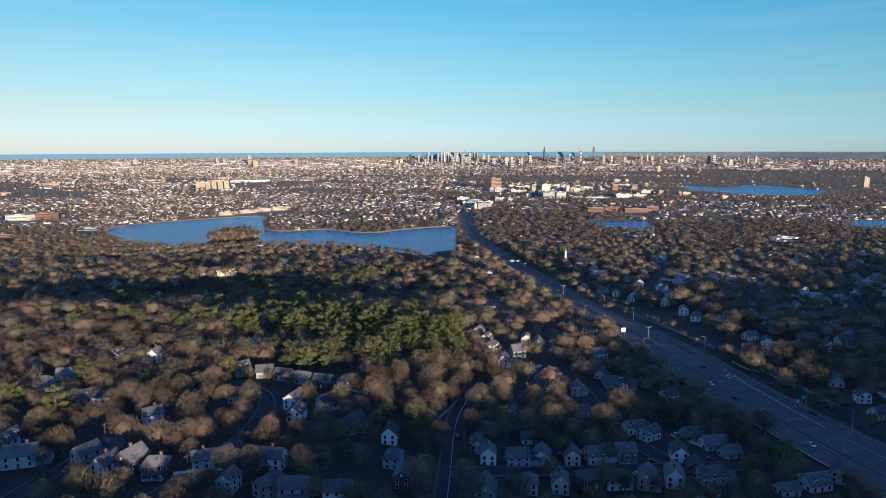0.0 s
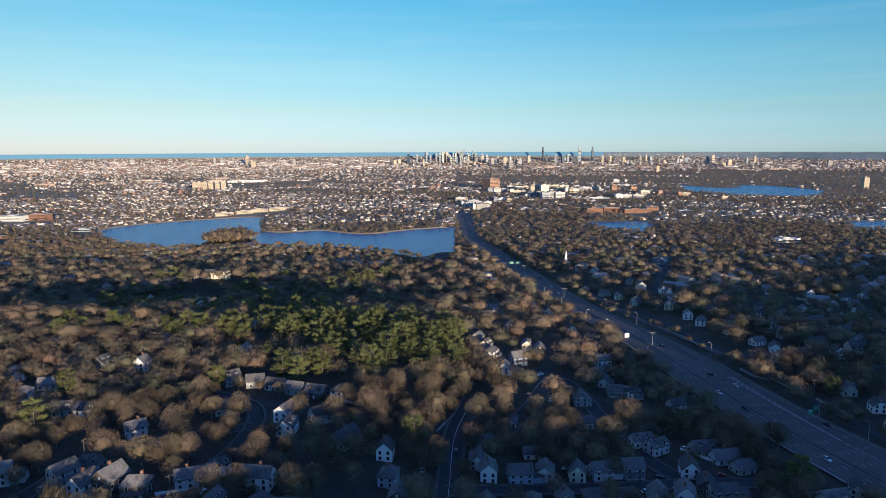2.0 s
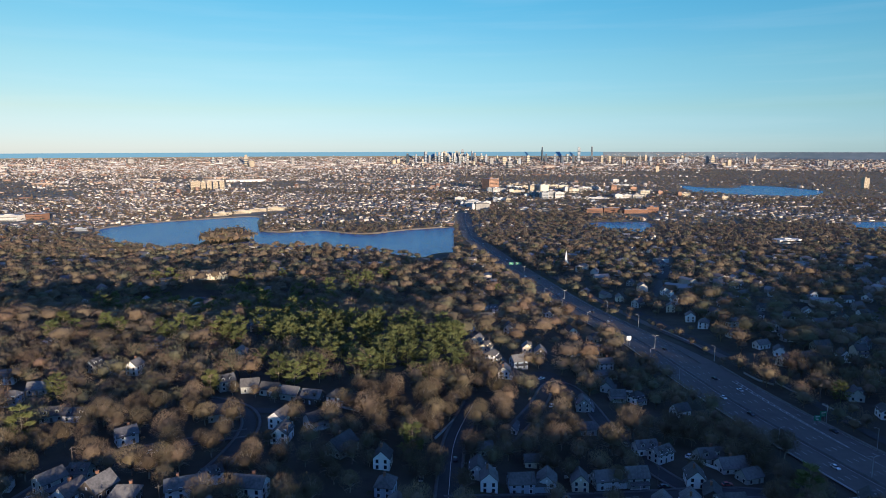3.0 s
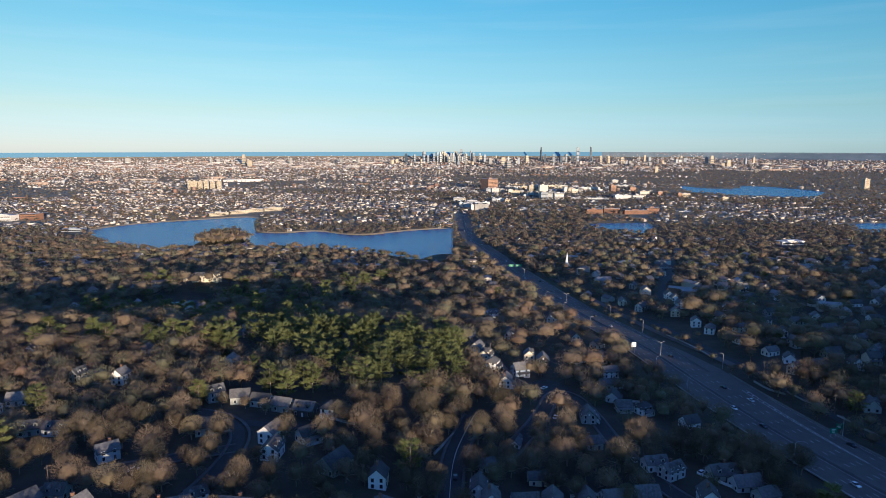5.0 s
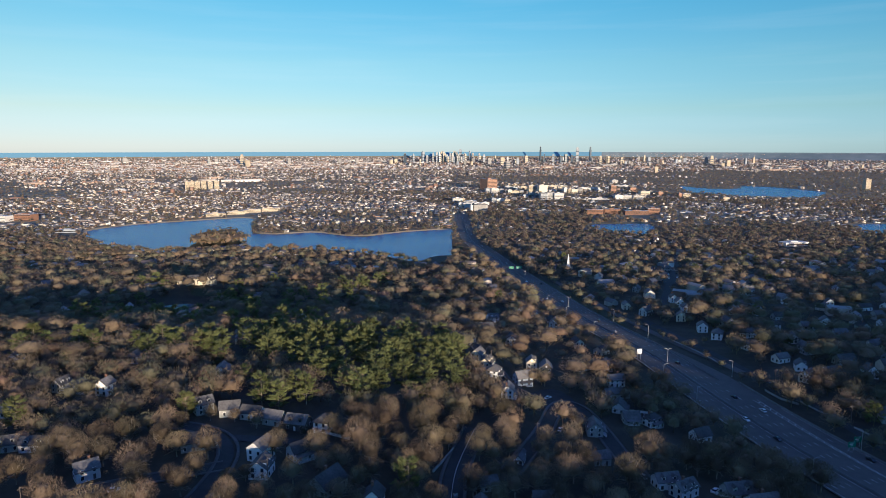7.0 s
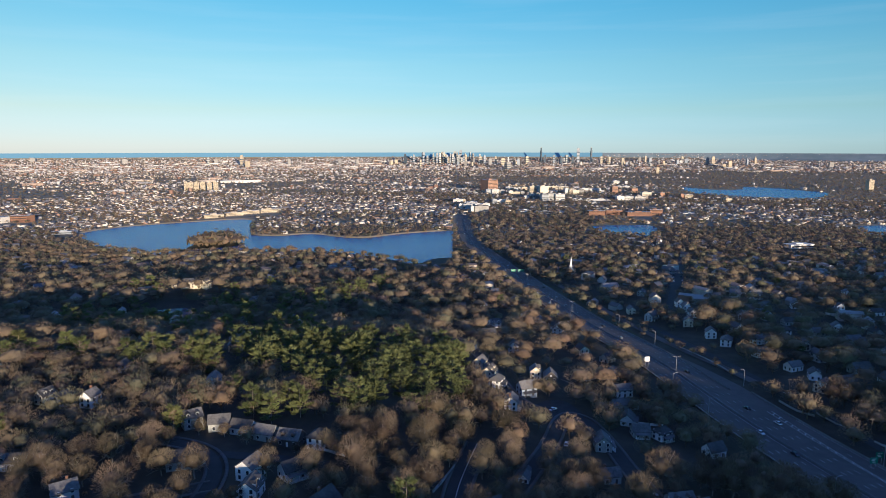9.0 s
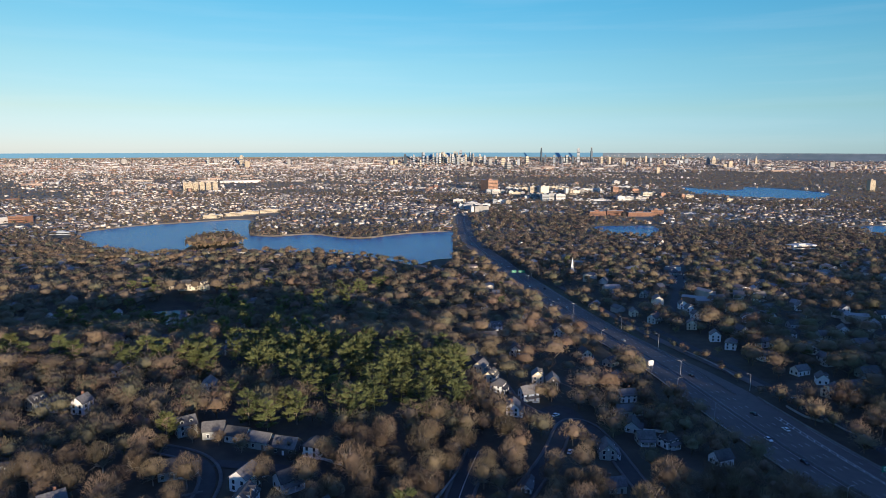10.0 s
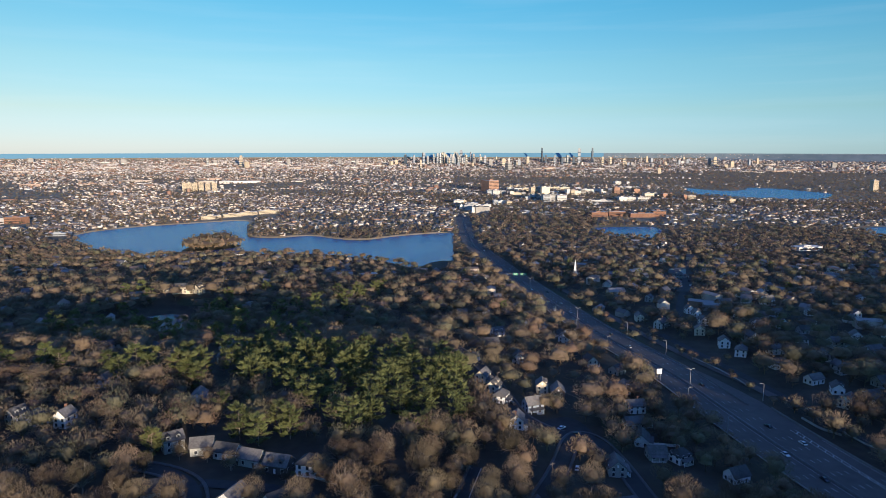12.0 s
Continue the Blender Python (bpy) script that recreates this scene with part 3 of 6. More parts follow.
def house(x, y, rot, w, d, eave, colour, group="houses of the hillside", detailed=True):
    w, d, eave = w * 0.84, d * 0.84, eave * 0.88
    z = min(g1(x + a, y + b) for a in (-4, 4) for b in (-4, 4)) + 0.15
    HOUSE_SPOTS.append((x, y, max(w, d) * 0.5))
    storeys = "two-storey" if eave > 4.2 else "single-storey"
    hip = rng.choice((0, 0, 0, 2.4)) if eave > 4.2 else 0
    extra = rng.choice(("porch", "wing", "dormer", "plain", "chimney"))
    words = {"porch": "with a front porch", "wing": "with a low side wing", "dormer": "with roof dormers", "plain": "among bare trees", "chimney": "with a brick chimney"}[extra]
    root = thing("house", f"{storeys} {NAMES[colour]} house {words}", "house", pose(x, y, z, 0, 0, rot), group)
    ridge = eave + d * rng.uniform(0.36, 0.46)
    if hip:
        ridge = eave + d * 0.33
    bm = bmesh.new()
    if hip:
        box(bm, -w / 2, w / 2, -d / 2, d / 2, -1.5, eave)
    else:
        gable_prism(bm, w, d, -1.5, eave, ridge)
    part("wall", bm, M[colour], root)
    bm = bmesh.new()
    gable_roof(bm, w, d, eave, ridge, hip=hip)
    part("roof", bm, M["roof"], root, "dark asphalt shingle roof")
    # windows on all four sides
    frame_me = shared_box("window", 1.3, 0.12, 1.75, M["trim"] if colour != "white" else M["grey"]) if detailed else shared_box("window_glass", 1.1, 0.1, 1.5, M["pane"])
    pane_me = shared_box("pane", 1.08, 0.08, 1.5, M["pane"])
    floors = [0.8] if eave <= 4.2 else [0.8, 3.2]
    sides = [((0, -d / 2, 0), w, 0), ((0, d / 2, 180), w, 180), ((w / 2, 0, 90), d, 90), ((-w / 2, 0, -90), d, -90)]
    for (sx, sy, _), span, turn in sides:
        if not detailed and math.cos(radians(rot + turn)) < 0.1:
            continue
        n = max(2, int(span // 3.2)) if detailed else 2
        for fl in floors:
            for i in range(n):
                o = (i + 0.5) / n * span - span / 2
                c, s = math.cos(radians(turn)), math.sin(radians(turn))
                if fl == 0.8 and i == n // 2 and turn == 0:
                    child("door", shared_box("door", 1.0, 0.1, 2.1, M["dark"] if colour != "dark" else M["trim"]), root, "", pose(sx + o * c, sy + o * s, 0.15, 0, 0, turn))
                    continue
                wob = child("window", frame_me, root, "", pose(sx + o * c, sy + o * s, fl, 0, 0, turn))
                if detailed:
                    child("pane", pane_me, wob, "", pose(0, -0.05, 0.125))
        if turn in (90, -90) and not hip and eave > 4.2:
            child("window", shared_box("attic_window", 0.8, 0.12, 1.1, M["trim"]), root, "", pose(sx, 0, eave + 0.5, 0, 0, turn))
    if extra == "chimney" or rng.random() < 0.12:
        bm = bmesh.new()
        cx = rng.uniform(-0.3, 0.3) * w
        box(bm, cx - 0.45, cx + 0.45, 0.2, 1.0, eave, ridge + 1.2)
        box(bm, cx - 0.55, cx + 0.55, 0.1, 1.1, ridge + 1.2, ridge + 1.4)
        part("chimney", bm, M["brick"], root, "red brick chimney")
    if extra == "porch":
        bm = bmesh.new()
        box(bm, -w * 0.42, w * 0.42, -d / 2 - 2.0, -d / 2 - 0.003, -0.8, 0.25)
        part("porch_floor", bm, M["grey"], root)
        for px in (-w * 0.4, 0.0, w * 0.4):
            bm = bmesh.new()
            box(bm, px - 0.1, px + 0.1, -d / 2 - 1.9, -d / 2 - 1.7, 0.25, 2.7)
            part("post", bm, M["trim"], root)
        bm = bmesh.new()
        v = [bm.verts.new(p) for p in ((-w * 0.45, -d / 2 - 2.3, 2.7), (w * 0.45, -d / 2 - 2.3, 2.7), (w * 0.45, -d / 2, 3.35), (-w * 0.45, -d / 2, 3.35),
                                       (-w * 0.45, -d / 2 - 2.3, 2.55), (w * 0.45, -d / 2 - 2.3, 2.55), (w * 0.45, -d / 2, 3.1), (-w * 0.45, -d / 2, 3.1))]
        for q in ((0, 1, 2, 3), (7, 6, 5, 4), (4, 5, 1, 0), (5, 6, 2, 1), (7, 4, 0, 3)):
            bm.faces.new([v[i] for i in q])
        part("porch_roof", bm, M["roof"], root)
    if extra == "wing":
        bm = bmesh.new()
        box(bm, w / 2 - 0.05, w / 2 + 4.6, -d * 0.32, d * 0.32, -1.5, 2.8)
        part("side_wing", bm, M[colour], root)
        bm = bmesh.new()
        gable_roof(bm, 4.6, d * 0.64, 2.8, 2.8 + d * 0.24, 0.3, 0.18, x0=w / 2 + 2.3)
        part("wing_roof", bm, M["roof"], root)
    if extra == "dormer" and not hip:
        for px in (-w * 0.24, w * 0.24):
            bm = bmesh.new()
            box(bm, px - 0.8, px + 0.8, -d * 0.40, -0.3, eave, eave + (ridge - eave) * 0.72)
            dm = part("dormer", bm, M[colour], root)
            child("pane", shared_box("dormer_pane", 0.9, 0.06, 0.9, M["pane"]), dm, "", pose(px, -d * 0.40 - 0.02, eave + 0.75))
            bm = bmesh.new()
            gable_roof(bm, d * 0.42, 1.6, 0, 0.6, 0.2, 0.12)
            for vv in bm.verts:
                vv.co = Vector((px + vv.co.y, -d * 0.22 + vv.co.x, vv.co.z + eave + (ridge - eave) * 0.72))
            part("dormer_roof", bm, M["roof"], root)
    return root


HILL_WEST = [
    (-172, 246, 15, 15, 10, 6, 'grey'),
    (-187, 260, 80, 12, 9, 6, 'white'),
    (-146, 247, 60, 11, 9, 6, 'slate'),
    (-133, 238, 70, 11, 9, 6, 'white'),
    (-124, 240, 70, 12, 10, 7, 'dark'),
    (-113, 237, 5, 11, 9, 6, 'dark'),
    (-140, 257, 0, 9, 8, 3.5, 'slate'),
    (-94, 244, 20, 17, 8, 5, 'grey'),
    (-88, 253, 40, 9, 7, 5, 'white'),
    (-70, 243, -8, 14, 9, 6.5, 'white'),
    (-65, 224, 60, 12, 9, 6, 'slate'),
    (-81, 226, 80, 9, 8, 6, 'grey'),
    (-55, 221, 0, 13, 9, 6, 'blue'),
    (-39, 221, 0, 12, 9, 5.5, 'white'),
    (-137, 287, 40, 10, 8, 5, 'grey'),
]
HILL_NORTH = [
    (-238, 362, 10, 9, 8, 5.5, 'white'),
    (-175, 376, 80, 9, 8, 6.5, 'white'),
    (-200, 380, 70, 9, 8, 5.5, 'slate'),
    (-190, 379, 75, 9, 8, 5.5, 'grey'),
    (-218, 333, 5, 12, 8, 5, 'blue'),
    (-212, 347, 10, 12, 8, 3.5, 'slate'),
    (-184, 312, 20, 12, 8, 4, 'slate'),
    (-172, 312, 5, 13, 8, 4, 'grey'),
    (-105, 312, 20, 12, 9, 4.5, 'slate'),
    (-115, 351, 35, 10, 9, 6, 'slate'),
    (-101, 348, 12, 11, 8, 4.5, 'slate'),
    (-89, 344, -15, 12, 8, 4, 'grey'),
    (-77, 338, -18, 11, 8, 4, 'slate'),
    (-65, 333, -15, 12, 9, 4, 'dark'),
    (-53, 331, 75, 9, 8, 6, 'white'),
    (-74, 304, 70, 11, 9, 6.5, 'white'),
    (-70, 290, 85, 11, 9, 5, 'white'),
]
MID_LANE = [
    (-43, 281, 60, 15, 12, 4, 'slate'),
    (-24, 271, 85, 9, 8, 6, 'white'),
    (-58, 305, 40, 11, 9, 4.5, 'grey'),
    (-21, 250, 80, 10, 8, 5.5, 'blue'),
    (-16, 235, 85, 10, 8, 6, 'dark'),
    (38, 396, 80, 10, 8, 6, 'white'),
    (35, 318, 70, 6, 5, 3, 'white'),
    (25, 459, 65, 11, 8, 5.5, 'cream'),
    (30, 442, 65, 11, 8, 5.5, 'cream'),
    (33, 428, 65, 10, 8, 5.5, 'white'),
    (21, 497, 65, 10, 8, 5, 'grey'),
    (59, 450, 85, 9, 8, 6.5, 'cream'),
    (67, 443, 85, 11, 9, 6, 'dark'),
]
TERRACE_ROW = [
    (19, 262, 88, 9, 8, 6.5, 'white'),
    (15, 272, 85, 11, 8, 5, 'grey'),
    (32, 264, 5, 12, 9, 5.5, 'blue'),
    (43, 267, 80, 10, 9, 5.5, 'grey'),
    (57, 270, 85, 9, 8, 5.5, 'cream'),
    (68, 273, 8, 11, 9, 5, 'grey'),
    (82, 276, 5, 11, 9, 5.5, 'slate'),
    (107, 276, 80, 11, 9, 5, 'white'),
    (100, 298, 30, 12, 8, 5, 'grey'),
    (95, 305, 10, 12, 8, 4.5, 'white'),
    (128, 289, 10, 14, 9, 3.5, 'grey'),
    (122, 298, 8, 14, 9, 3.5, 'slate'),
    (40, 286, 3, 9, 6, 4, 'cream'),
    (132, 280, 20, 11, 8, 3.5, 'slate'),
]
CROSS_STREET = [
    (16, 232, 85, 12, 10, 6, 'slate'),
    (34, 241, 85, 9, 8, 6, 'cream'),
    (47, 244, 85, 9, 8, 6.5, 'cream'),
    (60, 250, 5, 11, 9, 5.5, 'dark'),
    (72, 251, 10, 13, 9, 6, 'white'),
    (85, 252, 70, 11, 9, 6, 'slate'),
    (97, 254, 75, 11, 9, 6, 'white'),
    (113, 256, 5, 13, 9, 5, 'slate'),
    (109, 263, 70, 11, 8, 4.5, 'dark'),
    (156, 253, 15, 13, 9, 4, 'white'),
    (170, 260, 60, 10, 8, 5, 'grey'),
    (141, 247, 10, 10, 7, 3.5, 'grey'),
    (72, 325, 10, 10, 8, 4, 'slate'),
    (19, 293, 20, 9, 7, 4, 'slate'),
]
DELL = [
    (107, 429, 10, 12, 9, 5, 'white'),
    (100, 407, 10, 12, 8, 4, 'slate'),
    (98, 387, 70, 11, 8, 4, 'grey'),
    (110, 369, 30, 9, 8, 5, 'white'),
    (77, 356, 85, 11, 9, 5, 'slate'),
    (100, 372, 0, 10, 8, 4, 'slate'),
    (110, 459, 80, 10, 8, 5, 'white'),
    (96, 551, 80, 10, 8, 4.5, 'slate'),
    (97, 595, 10, 12, 9, 4, 'grey'),
    (83, 666, 0, 17, 8, 4, 'cream'),
    (39, 733, 85, 10, 8, 6, 'white'),
    (54, 743, 80, 10, 8, 5, 'cream'),
    (20, 668, 10, 10, 8, 4, 'slate'),
    (-12, 529, 20, 10, 8, 4, 'slate'),
]
EAST_BANK = [
    (211, 553, 75, 10, 9, 6, 'white'),
    (214, 532, 60, 11, 9, 6, 'white'),
    (225, 503, 15, 11, 8, 5, 'grey'),
    (232, 473, 20, 12, 8, 4, 'white'),
    (236, 456, 70, 10, 8, 4.5, 'white'),
    (248, 444, 15, 12, 8, 4, 'grey'),
    (271, 466, 10, 15, 9, 4.5, 'slate'),
    (271, 440, 80, 10, 9, 5.5, 'white'),
    (264, 517, 70, 9, 8, 5.5, 'white'),
    (307, 530, 10, 14, 9, 4.5, 'grey'),
    (271, 556, 75, 10, 8, 5.5, 'white'),
    (291, 589, 10, 12, 8, 4, 'slate'),
    (236, 347, 80, 9, 8, 5, 'white'),
    (233, 326, 20, 16, 8, 4, 'white'),
    (224, 655, 88, 9, 8, 6, 'white'),
    (222, 634, 88, 9, 8, 6, 'white'),
    (220, 613, 88, 9, 8, 6, 'white'),
    (317, 699, 20, 14, 9, 6.5, 'white'),
    (331, 652, 75, 9, 8, 5.5, 'white'),
    (363, 636, 75, 8, 8, 6, 'white'),
    (386, 621, 5, 14, 8, 4, 'white'),
    (299, 646, 10, 12, 8, 5, 'blue'),
]
EAST_SLOPE = [
    (273, 402, 10, 12, 8, 4.5, 'slate'),
    (293, 868, 10, 13, 10, 5, 'slate'),
    (340, 1053, 20, 12, 9, 5, 'white'),
    (307, 991, 60, 12, 9, 5, 'cream'),
    (406, 621, 40, 12, 9, 5, 'white'),
    (416, 711, 70, 11, 8, 5, 'grey'),
    (207, 714, 60, 11, 8, 5, 'slate'),
    (351, 508, 70, 11, 8, 5, 'grey'),
]
for rows in (HILL_WEST, HILL_NORTH, MID_LANE, TERRACE_ROW, CROSS_STREET, DELL):
    for row in rows:
        house(*row)
for rows in (EAST_BANK, EAST_SLOPE):
    for row in rows:
        house(*row, group="houses of the east bank")


# ---- larger buildings, from the lake to the plain ----
BIG_SPOTS = []


def building(name, x, y, w, d, h, rot, colour, label, category="building", storeys=4, roof="flat_roof", bands=True, group=""):
    """A flat-roofed block: walls, parapet roof, a rooftop plant room and a band of glass for each storey."""
    z = min(g1(x + a, y + b) for a in (-d / 2, d / 2) for b in (-d / 2, d / 2)) - 0.5
    BIG_SPOTS.append((x, y, math.hypot(w, d) / 2))
    if y > 1100:
        BIG_SPOTS.append((x * (1 - 45 / y), y - 45, w * 0.55))
        BIG_SPOTS.append((x * (1 - 75 / y), y - 75, w * 0.5))
    root = thing(name, label, category, pose(x, y, z, 0, 0, rot), group)
    bm = bmesh.new()
    box(bm, -w / 2, w / 2, -d / 2, d / 2, 0, h)
    part("wall", bm, M[colour], root)
    bm = bmesh.new()
    box(bm, -w / 2 + 0.4, w / 2 - 0.4, -d / 2 + 0.4, d / 2 - 0.4, h + 0.003, h + 0.3)
    part("roof", bm, M[roof], root)
    bm = bmesh.new()
    box(bm, -w * 0.18, w * 0.12, -d * 0.2, d * 0.25, h + 0.3, h + max(2.0, h * 0.1))
    part("plant_room", bm, M[colour], root)
    if bands:
        for s in range(storeys):
            bm = bmesh.new()
            z0 = h * (s + 0.35) / storeys
            box(bm, -w / 2 + 0.8, w / 2 - 0.8, -d / 2 - 0.08, -d / 2 + 0.02, z0, z0 + h / storeys * 0.3)
            part("ribbon_window", bm, M["pane"], root)
    return root


for dx in (-54, -32, -8, 14, 40, 62):
    building("apartment_block", -953 + dx, 2624 + abs(dx) * 0.2 + (dx % 4) * 3, 18, 14, 33 + dx % 5, 14, "tan", "tall tan apartment slab standing over low roofs", "apartments", 12, group="slabs over the town")
building("office_block", 199, 2668, 46, 58, 44, 28, "rust", "massive brown brick block", "building", 8)
building("apartment_tower", 1672, 2570, 22, 18, 44, 8, "tan", "lone tan apartment tower over woods", "apartments", 16)
for i, (x, y, w, h) in enumerate(((395, 1690, 44, 13), (445, 1705, 40, 13), (500, 1680, 62, 11), (548, 1700, 34, 15))):
    building("apartment_house", x, y, w, 16, h, (12, -6, 4, 8)[i], "brick", "low red-brown brick apartment house", "apartments", 4, group="brick apartments by the pond")
WORKS = [
    (73, 1881, 39, 23.0, 'pale'), (106, 1794, 47, 26.6, 'pale'), (92, 1976, 38, 19.0, 'flat_roof'), (122, 1918, 45, 18.4, 'pale'), (229, 1788, 31, 7.8, 'pale'),
    (269, 1740, 44, 10.6, 'pale'), (321, 1767, 22, 6.2, 'pale'), (647, 1743, 46, 4.6, 'flat_roof'), (724, 1712, 60, 4.5, 'flat_roof'), (707, 1608, 35, 4.2, 'pale'),
]
PARK = [
    (61, 2083, 40, 12.8, 'pale'), (181, 2057, 41, 12.6, 'blue_stone'), (206, 2030, 16, 12.4, 'tan'), (206, 2478, 69, 17.3, 'blue_stone'), (310, 2684, 87, 11.7, 'pale'),
    (279, 2412, 57, 14.8, 'cream'), (292, 2238, 16, 11.8, 'pale'), (356, 2498, 39, 26.2, 'tan'), (385, 2464, 32, 25.9, 'cream'), (326, 2266, 38, 15.9, 'blue_stone'),
    (351, 2165, 47, 26.5, 'blue_stone'), (390, 2161, 30, 22.7, 'pale'), (485, 2744, 91, 12.0, 'cream'), (481, 2460, 37, 19.4, 'pale'), (512, 2459, 43, 17.2, 'cream'),
    (592, 2598, 79, 13.6, 'pale'), (494, 2170, 123, 5.7, 'flat_roof'), (614, 2522, 20, 11.0, 'pale'), (655, 2488, 22, 24.0, 'rust'), (747, 2548, 25, 15.6, 'rust'),
    (626, 2185, 95, 13.3, 'pale'), (739, 2359, 47, 16.5, 'cream'), (776, 2325, 18, 16.3, 'rust'), (808, 3040, 29, 16.0, 'pale'), (868, 3070, 13, 10.8, 'pale'),
    (833, 2244, 43, 13.7, 'rust'), (917, 2113, 20, 11.1, 'tan'), (472, 2044, 36, 5.4, 'cream'), (797, 2828, 99, 7.4, 'flat_roof'), (330, 2931, 51, 7.7, 'tan'),
]
COLOURS = {"pale": "white", "cream": "cream", "tan": "tan", "rust": "brick-red", "blue_stone": "blue-grey", "flat_roof": "grey", "concrete": "pale grey"}
lots = random.Random(21)
def row_of_blocks(x, y, w, h, c, names, words, group):
    """A long building of two to four lengths, uneven in height and tone."""
    n = max(1, min(4, int(w / 17)))
    cut = sorted(lots.uniform(0.15, 0.85) for _ in range(n - 1))
    ends = [0.0] + cut + [1.0]
    rot = lots.uniform(-4, 12)
    for k in range(n):
        wk = (ends[k + 1] - ends[k]) * w
        if wk < 3:
            continue
        xk = x - w / 2 + (ends[k] + ends[k + 1]) / 2 * w
        hk = h * lots.uniform(0.85, 1.15)
        ck = c if k == 0 else lots.choice((c, c, "pale", "concrete" if group == "white works" else "tan", "flat_roof", "concrete"))
        tall = hk > 12
        building(names[0] if tall else names[1], xk, y + lots.uniform(-6, 6), wk - 0.6, min(wk, 40) * 0.5 + 9, hk, rot, ck, f"{COLOURS[ck]} flat-roofed {words[0] if tall else words[1]}", "building",
                 max(2, int(hk / 4)), lots.choice(("pale", "flat_roof", "flat_roof", "roof")), hk > 9 and lots.random() < 0.6, group)


for x, y, w, h, c in WORKS:
    row_of_blocks(x, y, w, h * 0.6, c, ("factory", "factory"), ("block of a works by the highway", "works hall by the highway"), "white works")
for x, y, w, h, c in PARK:
    row_of_blocks(x, y, w, h, c, ("office_block", "warehouse"), ("office block among car parks", "warehouse among car parks"), "office park")
for x, y, w, h in ((-554, 1640, 46, 9), (-520, 1690, 44, 9), (-492, 1735, 44, 9), (-452, 1770, 48, 10)):
    building("apartment_house", x, y, w, 14, h, 32, "tan", "long pale lakeside apartment house", "apartments", 3, group="lakeside apartments")
building("school", -1021, 1540, 60, 24, 14, -10, "pale", "pale school block among houses", "building", 4)
building("school", -965, 1555, 44, 24, 16, -10, "brick", "brown brick school block", "building", 4)
building("sports_hall", 617, 1160, 46, 20, 7, 12, "pale", "low pale hall with a white roof", "building", 1, "pale")
building("boathouse", -748, 1345, 44, 14, 6, 8, "blue_stone", "low grey-blue hall by the lake", "building", 1, "flat_roof")
for row in ((-268, 742, 8, 17, 11, 8, "cream"), (-252, 748, 80, 13, 10, 7, "cream"), (-285, 754, 20, 13, 10, 6, "cream")):
    house(*row, group="large houses above the dell")
building("apartment_house", -90, 880, 22, 12, 9, 20, "brick", "orange brick house on the wooded slope", "house", 3)
building("apartment_house", -860, 1240, 50, 12, 6, 6, "brick", "long red brick block under trees", "building", 2)


def church():
    root = thing("church", "white wooden church with a tall pointed steeple", "church", pose(172, 893, g1(172, 893) + 0.1, 0, 0, 70) @ Matrix.Scale(0.8, 4))
    bm = bmesh.new()
    gable_prism(bm, 18, 10, -1, 6.5, 11)
    part("nave", bm, M["white"], root)
    bm = bmesh.new()
    gable_roof(bm, 18, 10, 6.5, 11)
    part("roof", bm, M["roof"], root)
    bm = bmesh.new()
    box(bm, -12, -8.6, -1.8, 1.8, -1, 14)
    box(bm, -11.6, -9.0, -1.4, 1.4, 14, 17)
    part("bell_tower", bm, M["white"], root)
    bm = bmesh.new()
    rod(bm, (-10.3, 0, 17), (-10.3, 0, 28), 1.7, 0.06, 8)
    part("spire", bm, M["white"], root)


church()

# ---- skyline ----
SKYLINE_A = [
    (-242, 4628, 28, 64, 'glassy'), (-184, 4666, 20, 57, 'blue_stone'), (-115, 4629, 32, 76, 'blue_stone'), (-87, 4593, 16, 56, 'concrete'),
    (-127, 4340, 19, 49, 'tan'), (-44, 4666, 20, 65, 'slate'), (-16, 4702, 20, 65, 'slate'), (20, 4734, 25, 70, 'slate'),
    (44, 4702, 20, 57, 'tan'), (80, 4665, 24, 61, 'blue_stone'), (109, 4701, 33, 74, 'slate'), (150, 4732, 29, 82, 'blue_stone'),
    (184, 4666, 20, 57, 'tan'), (221, 4761, 21, 66, 'blue_stone'), (240, 4732, 21, 58, 'concrete'), (286, 4625, 24, 48, 'tan'),
    (316, 4659, 24, 53, 'blue_stone'), (344, 4505, 39, 43, 'concrete'), (389, 4581, 20, 52, 'tan'), (432, 4497, 47, 47, 'tan')]
SKYLINE_B = [
    (427, 4148, 50, 47, 'concrete'), (536, 4490, 31, 43, 'blue_stone'), (603, 4562, 32, 52, 'tan'),
    (721, 4690, 18, 98, 'glassy'), (738, 4619, 16, 56, 'glassy'), (794, 4577, 24, 56, 'blue_stone'), (833, 4533, 24, 51, 'glassy'),
    (878, 4565, 36, 56, 'slate'), (912, 4522, 24, 55, 'glassy'), (970, 4620, 30, 96, 'blue_stone'), (1058, 4605, 20, 100, 'glassy'),
    (1093, 4452, 23, 54, 'tan'), (1150, 4479, 31, 47, 'tan'), (1221, 4390, 27, 46, 'tan'), (1377, 4531, 16, 39, 'concrete'),
    (1414, 4524, 16, 43, 'tan'), (1240, 3748, 26, 36, 'tan'), (1631, 4428, 23, 42, 'tan'), (1746, 4293, 34, 45, 'concrete')]
